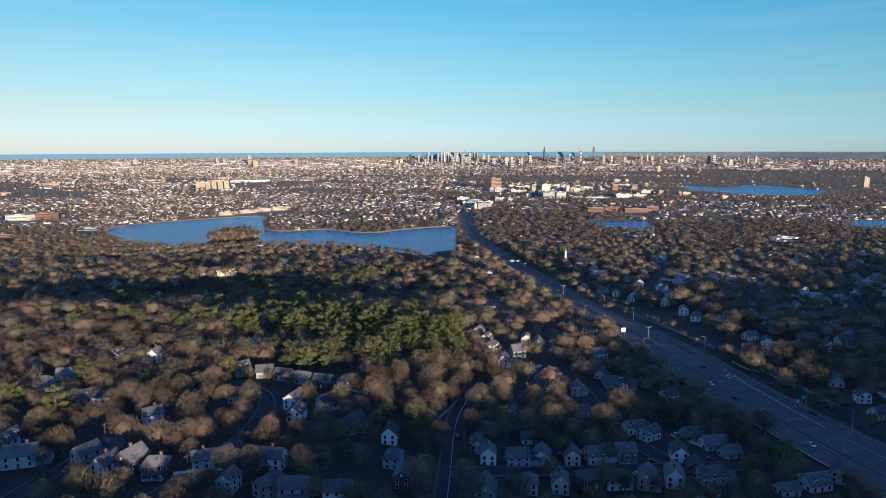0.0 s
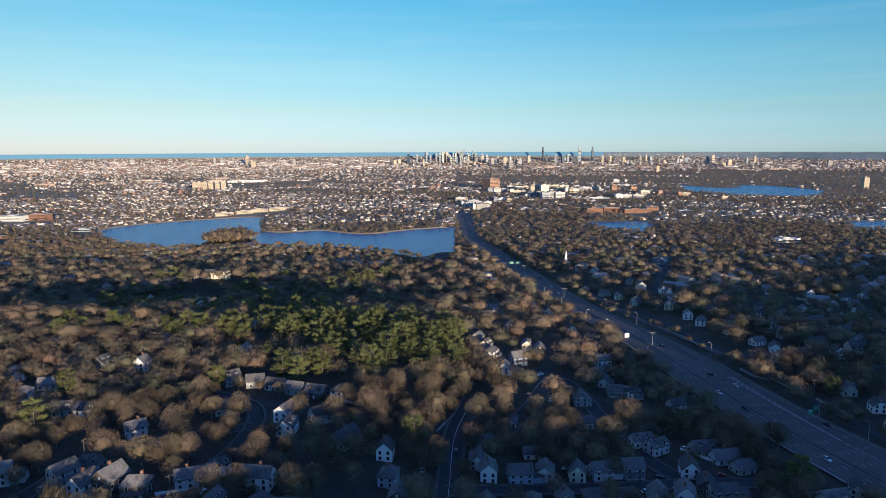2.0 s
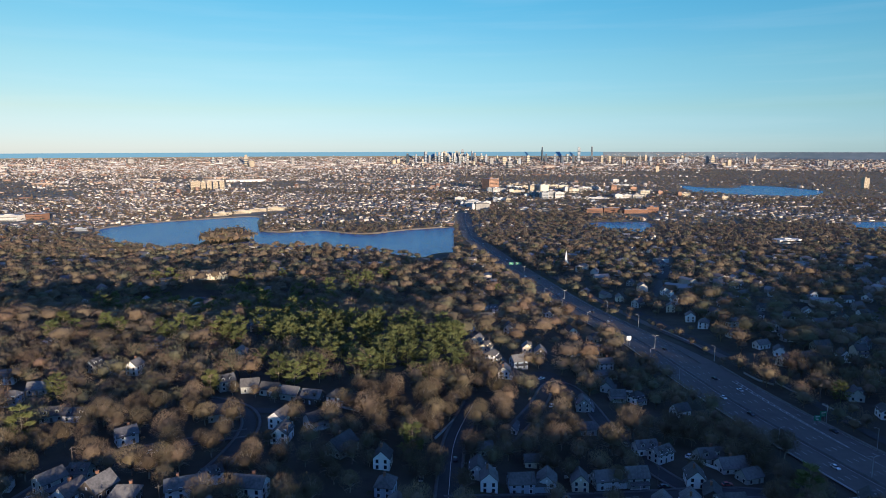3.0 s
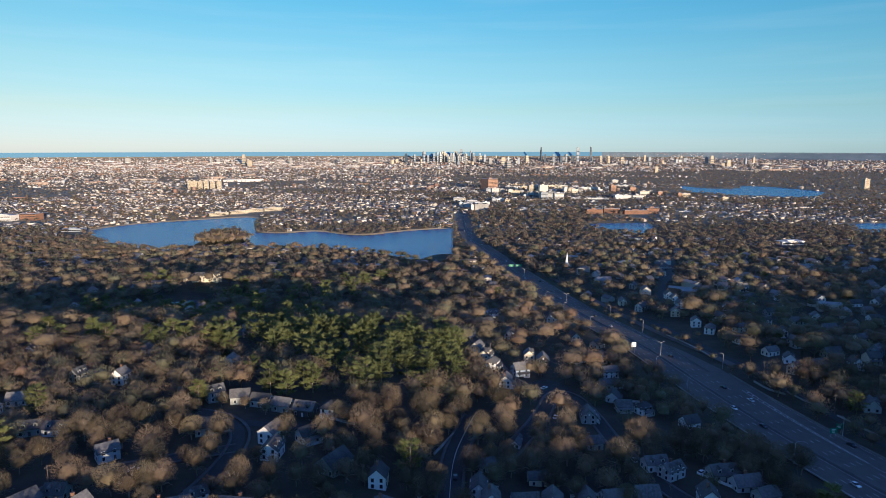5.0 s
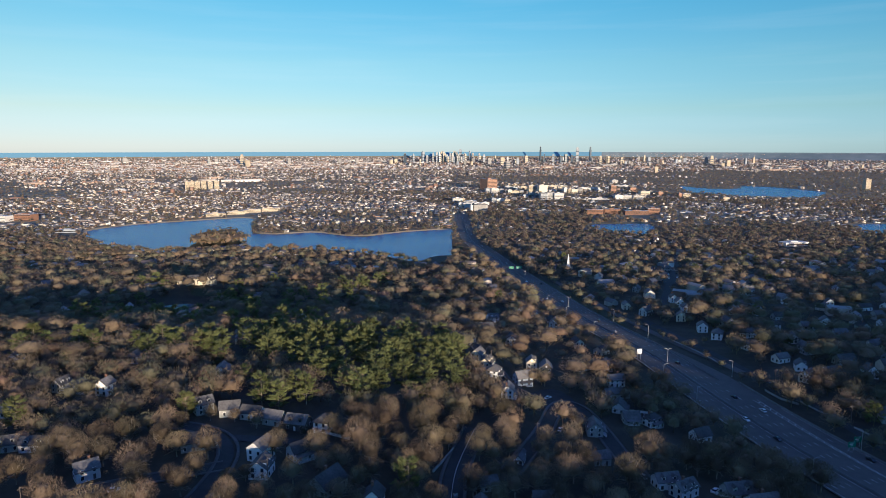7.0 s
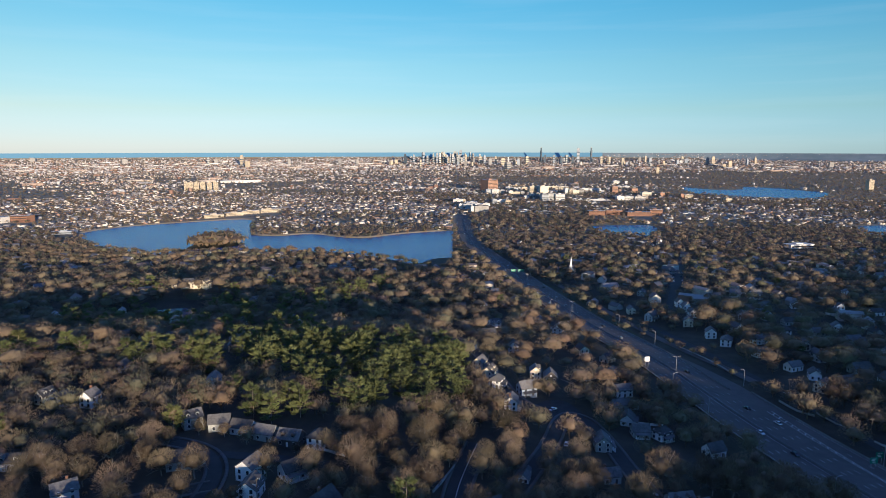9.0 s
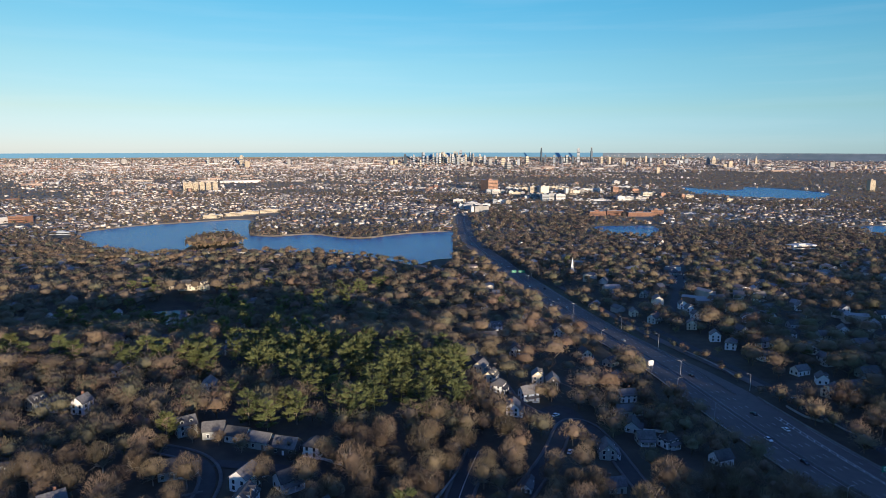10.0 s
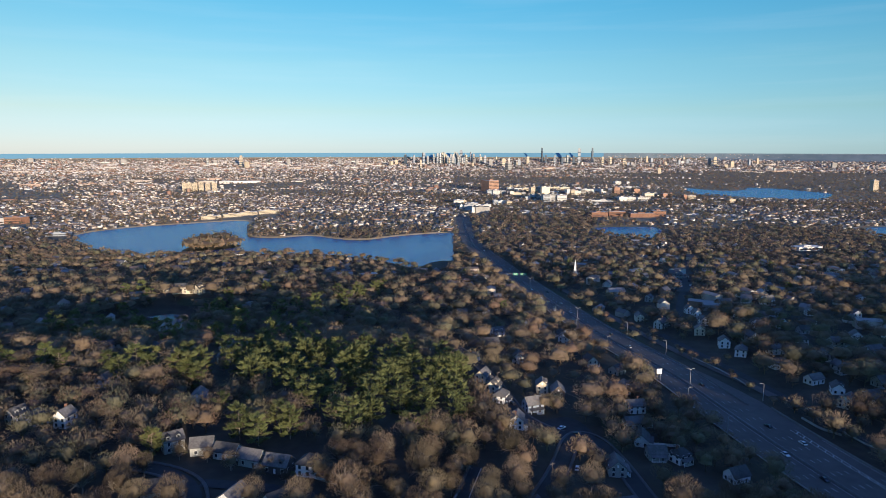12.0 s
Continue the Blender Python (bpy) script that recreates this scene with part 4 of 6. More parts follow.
SKYLINE_C = [
    (1765, 4250, 33, 55, 'tan'), (1802, 4087, 32, 39, 'tan'), (1939, 4155, 22, 43, 'blue_stone'),
    (2016, 4203, 18, 44, 'tan'), (1885, 3736, 19, 26, 'concrete'), (2323, 3905, 41, 30, 'concrete'),
    (2404, 3722, 16, 23, 'tan'), (-1513, 4322, 19, 49, 'slate'), (-1489, 4403, 38, 31, 'concrete'), (-1298, 4334, 30, 68, 'tan'),
    (-1229, 4225, 44, 40, 'tan'), (-1011, 4427, 31, 42, 'concrete'), (-567, 4526, 31, 39, 'concrete'), (-332, 4502, 35, 31, 'tan'),
    (-688, 4554, 32, 32, 'concrete'), (-2528, 4117, 50, 25, 'concrete'), (-2045, 4287, 60, 26, 'concrete')]


def tower(x, y, w, h, colour):
    w = w * 0.6
    d = w * rng.uniform(0.6, 1.0)
    z = g1(x, y) - 1
    BIG_SPOTS.append((x, y, w * 0.7))
    words = {"glassy": "dark glass", "blue_stone": "blue-grey", "concrete": "pale concrete", "pale": "white", "tan": "tan masonry", "slate": "dark grey"}[colour]
    root = thing("tower", f"distant {words} {'tower' if h > 45 else 'block'} of the city skyline", "skyscraper", pose(x, y, z, 0, 0, rng.uniform(-25, 40)), "city skyline")
    bm = bmesh.new()
    step = rng.choice((0.0, 0.0, 0.12, 0.2))
    box(bm, -w / 2, w / 2, -d / 2, d / 2, 0, h * (1 - step))
    if step:
        box(bm, -w * 0.36, w * 0.36, -d * 0.36, d * 0.36, h * (1 - step), h)
    part("shaft", bm, M[colour], root)
    if h > 38:
        bm = bmesh.new()
        box(bm, -w * 0.25, w * 0.2, -d * 0.25, d * 0.25, h, h * 1.04)
        part("roof_plant", bm, M["slate"], root)
    for k in range(3 if h > 45 else 0):
        bm = bmesh.new()
        zz = h * (1 - step) * (0.15 + 0.27 * k)
        box(bm, -w / 2 - 0.06, w / 2 + 0.06, -d / 2 - 0.06, d / 2 + 0.06, zz, zz + h * 0.07)
        part("glass_band", bm, M["glassy"], root)


cluster = random.Random(8)
for k in range(24):
    tower(cluster.gauss(70, 85), cluster.uniform(4560, 4740), cluster.uniform(14, 25), cluster.uniform(44, 74), cluster.choice(('blue_stone', 'blue_stone', 'concrete', 'tan', 'pale', 'slate')))
for k in range(28):
    b, r = radians(cluster.uniform(-4, 24)), cluster.uniform(4300, 4700)
    tower(r * math.sin(b), 46 + r * math.cos(b), cluster.uniform(14, 34), cluster.uniform(16, 36), cluster.choice(('pale', 'blue_stone', 'concrete', 'tan', 'pale')))
for rows in (SKYLINE_A, SKYLINE_B, SKYLINE_C):
    for row in rows:
        tower(*row)


# ---- trees ----
R = np.random.RandomState(11)


def unit(v):
    return v / np.maximum(np.linalg.norm(v, axis=-1, keepdims=True), 1e-9)


def slivers(base, way, length, width, rs, face=None, firm=1.5):
    """Thin pointed triangles: base points, directions, lengths and widths; face: where they should roughly look."""
    to = rs.normal(size=way.shape)
    if face is not None:
        to = face * firm + to * 0.55
    side = unit(np.cross(way, to)) * width[:, None] / 2
    v = np.stack([base - side, base + side, base + way * length[:, None]], 1).reshape(-1, 3)
    return v, np.arange(len(v)).reshape(-1, 3)


def limb(a, b, r0, r1, n=4):
    """A tapered n-sided limb from a to b."""
    a, b = np.asarray(a, float), np.asarray(b, float)
    d = unit(b - a)
    s = unit(np.cross(d, [0.3, 0.8, 0.1]))
    t = np.cross(d, s)
    an = np.arange(n) * 2 * np.pi / n
    ring = np.cos(an)[:, None] * s + np.sin(an)[:, None] * t
    v = np.vstack([a + ring * r0, b + ring * r1])
    f = []
    for i in range(n):
        j = (i + 1) % n
        f += [(i, j, n + j), (i, n + j, n + i)]
    return v, np.array(f)


def merge(pieces):
    vs, fs, k = [], [], 0
    for v, f in pieces:
        vs.append(v)
        fs.append(f + k)
        k += len(v)
    return np.vstack(vs), np.vstack(fs)


def bare_tree(seed, height, spread, clusters, twigs, width, sprays=2, tip=(0.035, 0.075)):
    """A leafless broad tree: trunk and limbs, and a crown of radiating twigs in uneven bunches."""
    rs = np.random.RandomState(seed)
    fork = np.array([rs.normal() * 0.3, rs.normal() * 0.3, height * rs.uniform(0.16, 0.26)])
    wood = [limb((0, 0, -1), fork, height * 0.024, height * 0.017, 6)]
    u = unit(rs.normal(size=(clusters, 3)) * [1, 1, 0.6] + [0, 0, 0.42])
    u[:, 2] = np.abs(u[:, 2] + 0.08)
    reach = rs.uniform(0.74, 1.0, clusters)
    c = fork + u * reach[:, None] * [spread / 2, spread / 2, height - fork[2]] * 0.76
    for i in range(clusters):
        mid = fork + (c[i] - fork) * 0.55 + rs.normal(size=3) * 0.35 + [0, 0, 0.06 * height]
        wood.append(limb(fork, mid, height * 0.016, height * 0.010, 4))
        wood.append(limb(mid, c[i], height * 0.010, height * 0.004, 3))
        for k in range(sprays):
            e = c[i] + rs.normal(size=3) * spread * 0.08 + [0, 0, 0.02 * height]
            wood.append(limb(mid + (c[i] - mid) * rs.uniform(0.1, 0.8), e, height * 0.0045, height * 0.0016, 3))
    # twigs stand out from the limbs all over a lumpy umbrella
    base, u = dome(rs, twigs, spread, height, height * 0.42, clusters // 2)
    deep = rs.uniform(0.0, 1.0, (twigs, 1)) ** 1.6
    base = fork + (base - fork) * (0.99 - 0.46 * deep)
    way = unit(unit(base - fork) + rs.normal(size=(twigs, 3)) * 0.30 + [0, 0, 0.30])
    crown = [slivers(base, way, rs.uniform(*tip, twigs) * height, rs.uniform(0.6, 1.4, twigs) * width, rs, u, 1.2),
             dome_core(rs, spread, height, height * 0.42, 0.48, 8, (-0.1, 0.3, 0.6, 0.85))]
    return merge(wood), merge(crown)


def pine_tree(seed, height, spread, tiers, per, width):
    """A tall pine: straight trunk and irregular tiers of upswept needle plumes."""
    rs = np.random.RandomState(seed)
    wood = [limb((0, 0, -1), (0, 0, height * 0.96), height * 0.014, height * 0.004, 5)]
    crown = []
    for k in range(tiers):
        h = height * (0.16 + 0.82 * (k / (tiers - 1)) ** 0.9)
        prof = max(0.0, 1 - ((h / height - 0.36) / 0.66) ** 2) ** 0.5 * 0.9 + 0.12
        for b in range(5):
            if rs.rand() < 0.28:
                continue
            an = rs.uniform(0, 2 * np.pi)
            ln = spread / 2 * prof * rs.uniform(0.55, 1.1)
            out = np.array([np.cos(an), np.sin(an), rs.uniform(0.05, 0.35)])
            tip = np.array([0, 0, h]) + out * ln
            if per > 8:
                wood.append(limb((0, 0, h), tip, height * 0.004, height * 0.0012, 3))
            t = rs.uniform(0.6, 1.0, per)[:, None]
            base = np.array([0, 0, h]) + out * ln * t + rs.normal(size=(per, 3)) * [spread * 0.05, spread * 0.05, height * 0.018]
            way = unit(out * 0.9 + rs.normal(size=(per, 3)) * 0.34 + [0, 0, 0.45])
            crown.append(slivers(base, way, rs.uniform(0.08, 0.15, per) * height, rs.uniform(0.6, 1.4, per) * width, rs, np.tile(unit(out + [0, 0, 0.5]), (per, 1)), 3.0))
    return merge(wood), merge(crown)


def dome(rs, n, spread, height, low, lumps):
    """Points and outward directions over the top of an uneven umbrella-shaped crown."""
    u = unit(rs.normal(size=(n, 3)) * [1, 1, 0.75] + [0, 0, 0.45])
    u[:, 2] = np.where(u[:, 2] < -0.25, -u[:, 2], u[:, 2])
    bumps = unit(rs.normal(size=(lumps, 3)) * [1, 1, 0.5] + [0, 0, 0.4])
    grow = 0.74 + 0.30 * np.max(np.maximum(u @ bumps.T, 0) ** 6 * rs.uniform(0.6, 1.1, lumps), axis=1)
    p = u * (grow * rs.uniform(0.86, 1.0, n))[:, None] * [spread / 2, spread / 2, height - low] + [0, 0, low]
    return p, unit(u * [1, 1, 1.2])


def dome_core(rs, spread, height, low, part_=0.56, n=6, lv=(-0.25, 0.35, 0.78)):
    """The dense inside of a crown: an uneven low dome with a hollow underside."""
    an = np.arange(n) * 2 * np.pi / n
    v = []
    for k, h in enumerate(lv):
        r = np.sqrt(1 - h * h) * rs.uniform(0.6, 1.15, n)
        a = an + rs.uniform(-0.25, 0.25, n)
        v.append(np.stack([r * np.cos(a), r * np.sin(a), np.full(n, h) * rs.uniform(0.8, 1.12, n)], 1))
    v = np.vstack(v + [np.array([[0, 0, rs.uniform(0.86, 1.0)]])]) * [spread / 2 * part_, spread / 2 * part_, (height - low) * part_] + [0, 0, low]
    f = []
    top = len(lv) - 1
    for k in range(top):
        for i in range(n):
            a, b = k * n + i, k * n + (i + 1) % n
            f += [(a, b, b + n), (a, b + n, a + n)]
    f += [(top * n + i, top * n + (i + 1) % n, len(lv) * n) for i in range(n)]
    return v, np.array(f)


def middle_tree(seed, height, spread, n, fine=1.0):
    """A tree of the middle distance: short trunk, a fan of stems and a dense umbrella that ends in fine upswept twigs."""
    rs = np.random.RandomState(seed)
    low = height * 0.52
    base, u = dome(rs, n, spread, height, low, 10)
    base = base - u * rs.uniform(0.0, 0.16, (n, 1)) * height
    t = rs.normal(size=(n, 3))
    t = unit(t - u * (t * u).sum(1, keepdims=True))
    way = unit(t * 0.8 + u * rs.uniform(0.1, 0.9, (n, 1)) + [0, 0, 0.25])
    size = rs.uniform(0.07, 0.14, n) * height * (0.5 + 0.5 * fine)
    twigs = slivers(base, way, size, rs.uniform(0.5, 1.0, n) * fine, rs, u, 2.2)
    k = 8
    sw = unit(rs.normal(size=(k, 3)) * [1, 1, 0.1] + [0, 0, 0.95])
    stems = slivers(np.tile([0.0, 0.0, height * 0.14], (k, 1)), sw, rs.uniform(0.55, 0.8, k) * height, np.full(k, 0.40), rs)
    return merge([limb((0, 0, -1), (0, 0, height * 0.25), 0.32, 0.22, 3), stems, twigs, dome_core(rs, spread, height, low, 0.60, 7, (-0.15, 0.3, 0.7))])


def clump(seed, n, size, width, core_size=0.0):
    """A far tree: fine twig bunches about a rounded uneven crown."""
    rs = np.random.RandomState(seed)
    base, u = dome(rs, n, 0.82, 0.86, 0.36, 6)
    t = rs.normal(size=(n, 3))
    t = unit(t - u * (t * u).sum(1, keepdims=True))
    way = unit(t + u * rs.uniform(-0.25, 0.4, (n, 1)))
    twigs = slivers(base * size * [1.22, 1.22, 0.9], way, rs.uniform(0.16, 0.32, n) * size, rs.uniform(0.6, 1.3, n) * width, rs, u, 5.0)
    if not core_size:
        return twigs
    tip = np.array([(1, 0, 0), (0.3, 0.95, 0), (-0.8, 0.6, 0), (-0.8, -0.6, 0), (0.3, -0.95, 0), (0.1, 0, 0.6)], float) * rs.uniform(0.75, 1.15, (6, 1))
    cf = np.array([(i, (i + 1) % 5, 5) for i in range(5)])
    return merge([((tip * [0.42, 0.42, 0.42] * core_size * [1.35, 1.35, 0.95] + [0, 0, 0.44]) * size, cf), twigs])


def spread_copies(templates, x, y, z, scale, rs, swing=math.pi):
    """Joins many turned and scaled copies of the templates into one set of arrays."""
    vs, fs, k = [], [], 0
    pick = rs.randint(0, len(templates), len(x))
    turn = rs.uniform(-swing, swing, len(x))
    stretch = rs.uniform(0.8, 1.08, len(x))
    broad = rs.uniform(0.82, 1.2, len(x))
    for i, (tv, tf) in enumerate(templates):
        m = np.where(pick == i)[0]
        if not len(m):
            continue
        c, s = np.cos(turn[m])[:, None], np.sin(turn[m])[:, None]
        vx = (tv[None, :, 0] * broad[m][:, None] * c - tv[None, :, 1] * s) * scale[m][:, None] + x[m][:, None]
        vy = (tv[None, :, 0] * broad[m][:, None] * s + tv[None, :, 1] * c) * scale[m][:, None] + y[m][:, None]
        vz = tv[None, :, 2] * (scale[m] * stretch[m])[:, None] + z[m][:, None]
        v = np.stack([vx, vy, vz], -1).reshape(-1, 3)
        f = (tf[None] + (np.arange(len(m)) * len(tv))[:, None, None]).reshape(-1, 3) + k
        vs.append(v)
        fs.append(f)
        k += len(v)
    return np.vstack(vs), np.vstack(fs)


def woods_mesh(name, templates, x, y, scale, rs, label):
    """Many trees in one mesh, of three tones of twig."""
    z = gz(x, y)
    tone = rs.choice(3, len(x), p=(0.6, 0.2, 0.2))
    vs, fs, ms, k = [], [], [], 0
    for i in range(3):
        m = tone == i
        v, f = spread_copies(templates, x[m], y[m], z[m], scale[m], rs)
        vs.append(v)
        fs.append(f + k)
        ms.append(np.full(len(f), i, np.int32))
        k += len(v)
    me = raw_mesh(name, np.vstack(vs), np.vstack(fs), M["twigs"])
    me.materials.append(M["twigs_red"])
    me.materials.append(M["twigs_grey"])
    me.polygons.foreach_set("material_index", np.concatenate(ms))
    return tagged(new(name, me), label, "trees", kind="stuff")


# what keeps trees and houses off: roads, lakes, buildings
def line_points(pts, step=3.0):
    p = np.array(pts, float)
    s = np.concatenate([[0], np.cumsum(np.hypot(*(p[1:] - p[:-1]).T))])
    t = np.arange(0, s[-1], step)
    return np.stack([np.interp(t, s, p[:, 0]), np.interp(t, s, p[:, 1])], 1)


STREET_PTS = np.vstack([line_points(p) for p, _ in STREETS.values()])
WATERS = list(OUTLINES.values())


def near_points(x, y, pts, dist):
    hit = np.zeros(len(x), bool)
    dist = np.broadcast_to(np.asarray(dist, float), (len(pts),))
    for i in range(0, len(x), 2000):
        s = slice(i, i + 2000)
        hit[s] = (np.hypot(x[s, None] - pts[None, :, 0], y[s, None] - pts[None, :, 1]) < dist).any(1)
    return hit


def off_highway(x, y, left=19, right=31):
    o = x - np.interp(y, HWY, HWX)
    rt = np.where(y > 560, right - 11, right)
    return ~((o > -left) & (o < rt) & (y < 1700))


def in_water(x, y):
    hit = np.zeros(len(x), bool)
    for o in WATERS:
        hit |= inside(x, y, o)
    return hit


def in_view(x, y, side=70, back=40):
    return (np.abs(x) < 0.70 * (y + 10) + side) & (y > back)


def jitter_grid(x0, x1, y0, y1, step, rs):
    gx, gy = np.meshgrid(np.arange(x0, x1, step), np.arange(y0, y1, step))
    return ((gx + rs.uniform(-0.48, 0.48, gx.shape) * step).ravel(), (gy + rs.uniform(-0.48, 0.48, gy.shape) * step).ravel())


def streaks(x, y):
    """0 to 1: bands of roofs and bands of woods lying across the plain, uneven along their length."""
    bend = y + 40 * np.sin(x / 170 + 0.6) + 25 * np.sin(x / 71)
    v = np.sin(bend / 58 + 0.8) + 0.8 * np.sin(bend / 131 + x / 420) + 0.9 * np.sin(x / 96 + bend / 210) * np.sin(x / 237 + 1.1) + 0.5 * np.sin(x / 41 + bend / 33)
    return ramp01(0.5 + v / 3.2)


def patchy(x, y, size):
    return 0.5 + 0.25 * (np.sin(x / size + 1.3) * np.cos(y / size * 1.2 + 0.4) + np.sin((x + y) / size * 0.63 + 2.0))


PINES = smooth_outline([(-122, 440), (-128, 492), (-90, 498), (-60, 484), (-30, 490), (12, 474), (15, 400), (0, 378), (-30, 360), (-60, 374), (-76, 400), (-100, 424)])

# houses of the middle distance: the nearest are things, the rest one mass
big = np.array(BIG_SPOTS)
spots = np.array(HOUSE_SPOTS)
hx, hy = jitter_grid(-900, 900, 300, 1100, 27, R)
forest = (hx < -5) & (hy > 385) & (hy < 930)
ok = in_view(hx, hy, 20) & off_highway(hx, hy, 28, 44) & ~in_water(hx, hy) & ~inside(hx, hy, PINES)
ok &= R.rand(len(hx)) < np.where(forest, 0.10, np.where(hx > 190, 0.60, 0.42))
ok &= ~near_points(hx, hy, STREET_PTS, 9) & ~near_points(hx, hy, spots[:, :2], 17) & ~near_points(hx, hy, big[:, :2], big[:, 2] + 8)
ok &= ~near_points(hx, hy, np.vstack([o for o in WATERS]), 14)
ok &= np.where((hx < 60) & (hy < 380), False, True)
hx, hy = hx[ok], hy[ok]
order = np.argsort(np.hypot(hx, hy))
hx, hy = hx[order], hy[order]
tones = ["white", "white", "grey", "cream", "slate", "white", "blue", "cream", "grey"]
NEAR = 48
for i in range(min(NEAR, len(hx))):
    house(float(hx[i]), float(hy[i]), rng.choice((5, 20, 70, 85, 100, 40)), rng.uniform(10, 13), rng.uniform(8, 9.5), rng.choice((4.0, 5.2, 5.6, 6.0)), rng.choice(tones),
          group="houses among the trees", detailed=False)


def house_template(w, d, eave, ridge):
    x, y = w / 2, d / 2
    wall = np.array([(-x, -y, -1), (x, -y, -1), (x, y, -1), (-x, y, -1), (-x, -y, eave), (x, -y, eave), (x, y, eave), (-x, y, eave), (-x, 0, ridge), (x, 0, ridge)], float)
    wf = np.array([(0, 1, 5), (0, 5, 4), (2, 3, 7), (2, 7, 6), (1, 2, 6), (1, 6, 5), (5, 6, 9), (3, 0, 4), (3, 4, 7), (4, 8, 7)])
    o = 0.5
    e = eave - (ridge - eave) / y * o + 0.1
    roof = np.array([(-x - o, -y - o, e), (x + o, -y - o, e), (x + o, y + o, e), (-x - o, y + o, e), (-x - o, 0, ridge + 0.15), (x + o, 0, ridge + 0.15)])
    rf = np.array([(0, 1, 5), (0, 5, 4), (2, 3, 4), (2, 4, 5)])
    return (wall, wf), (roof, rf)


HT = [house_template(11, 8.5, 5.4, 9), house_template(13, 9, 4, 7.4), house_template(9, 9, 6.2, 9.6), house_template(15, 10, 6, 9.6), house_template(20, 12, 8.4, 10)]


def block_template(w, d, h):
    x, y = w / 2, d / 2
    v = np.array([(-x, -y, -1), (x, -y, -1), (x, y, -1), (-x, y, -1), (-x, -y, h), (x, -y, h), (x, y, h), (-x, y, h)], float)
    f = np.array([(0, 1, 5), (0, 5, 4), (1, 2, 6), (1, 6, 5), (2, 3, 7), (2, 7, 6), (3, 0, 4), (3, 4, 7), (4, 5, 6), (4, 6, 7)])
    return v, f


def town(name, x, y, scale, label):
    z = gz(x, y)
    v, f = spread_copies([h[0] for h in HT], x, y, z, scale, np.random.RandomState(5))
    root = tagged(new(name, raw_mesh("walls", v, f, M["towns"])), label, "houses", kind="stuff")
    v, f = spread_copies([h[1] for h in HT], x, y, z, scale, np.random.RandomState(5))
    ob = tagged(new("roofs", raw_mesh("roofs", v, f, M["town_roofs"])), "dark shingle roofs", kind="stuff")
    ob.parent = root
    return root


def polar_scatter(r0, r1, step, rs, half=37.5):
    """Even scatter over the drawn-together plain, closer as it shrinks."""
    xs, ys = [], []
    r = r0
    while r < r1:
        s = step * float(shrink(r)) ** 0.8
        n = int(np.radians(2 * half) * r / s)
        b = np.radians(-half + 2 * half * (np.arange(n) + rs.uniform(0, 1, n)) / n)
        rr = r + rs.uniform(-0.5, 0.5, n) * s
        xs.append(rr * np.sin(b))
        ys.append(46 + rr * np.cos(b))
        r += s
    return np.concatenate(xs), np.concatenate(ys)


mx, my = hx[NEAR:], hy[NEAR:]
fx, fy = polar_scatter(1060, 2500, 18.5, R)
keep = ~in_water(fx, fy) & off_highway(fx, fy, 30, 40) & ~near_points(fx, fy, big[:, :2], big[:, 2] + 6) & (fy > 900)
left_town = (fx < 40) & (fy > 1330)
keep &= R.rand(len(fx)) < np.where(left_town, 0.95, np.where((fx > 700) & (fy > 1500) & (fy < 2250), 0.95, np.where(fy < 1330, 0.45, 0.55))) * np.where(fx < -330, 0.42 + 0.6 * streaks(fx, fy), 0.14 + 0.95 * streaks(fx, fy))
keep &= ~near_points(fx, fy, np.vstack(WATERS), 20)
keep &= ~((fx > -330) & (fx < 40) & (fy > 1000) & (fy < 1290))
keep &= ~((fx < 0) & (fy < 1140))
keep &= ~((fx > 800) & (fy > 2240))
keep &= ~((fx > 75) & (fx < 440) & (fy > 1480) & (fy < 1800))
keep &= (fx < 450) | (fy > 1500) & (fy < 2250) & (fx > 800) | (R.rand(len(fx)) < 0.6)
tx, ty = np.concatenate([mx, fx[keep]]), np.concatenate([my, fy[keep]])
town("town_houses", tx, ty, R.uniform(0.8, 1.1, len(tx)) * np.interp(ty, [900, 1300], [0.92, 0.76]), "many pale gabled houses among bare trees")
px_, py_ = polar_scatter(2500, SEA_EDGE, 23, R)
rr = np.hypot(px_, py_ - 46)
woods = ((px_ > 60) & (rr > 3080) & (rr < 3560)) | ((px_ > 700) & (rr < 4150) & (np.arctan2(px_, py_) > 0.30 + 0.07 * np.sin(rr / 90) + 0.04 * np.sin(rr / 37))) | ((px_ < -400) & (rr < 3550) & (patchy(px_, py_, 160) < 0.35))
keep = ~in_water(px_, py_) & ~near_points(px_, py_, big[:, :2], big[:, 2] + 4)
keep &= R.rand(len(px_)) < np.where((px_ < -500) & ~woods, 0.16, 0.0) + np.where(woods, 0.03, np.interp(rr, [2500, 3600, 4100], [0.06, 0.1, 0.5]) + np.interp(rr, [2500, 3600, 4100], [0.72, 0.6, 0.4]) * streaks(px_, py_ * 1.6))
cx_, cy_ = px_[keep], py_[keep]
city = R.rand(len(cx_)) < np.where(np.hypot(cx_, cy_) > 4050, 0.45, 0.10)
town("plain_houses", cx_[~city], cy_[~city], shrink(np.hypot(cx_[~city], cy_[~city] - 46)) * R.uniform(0.5, 0.8, (~city).sum()), "far pale house roofs across the plain")
BT = [block_template(26, 14, 9), block_template(40, 22, 12), block_template(18, 16, 18), block_template(60, 26, 9)]
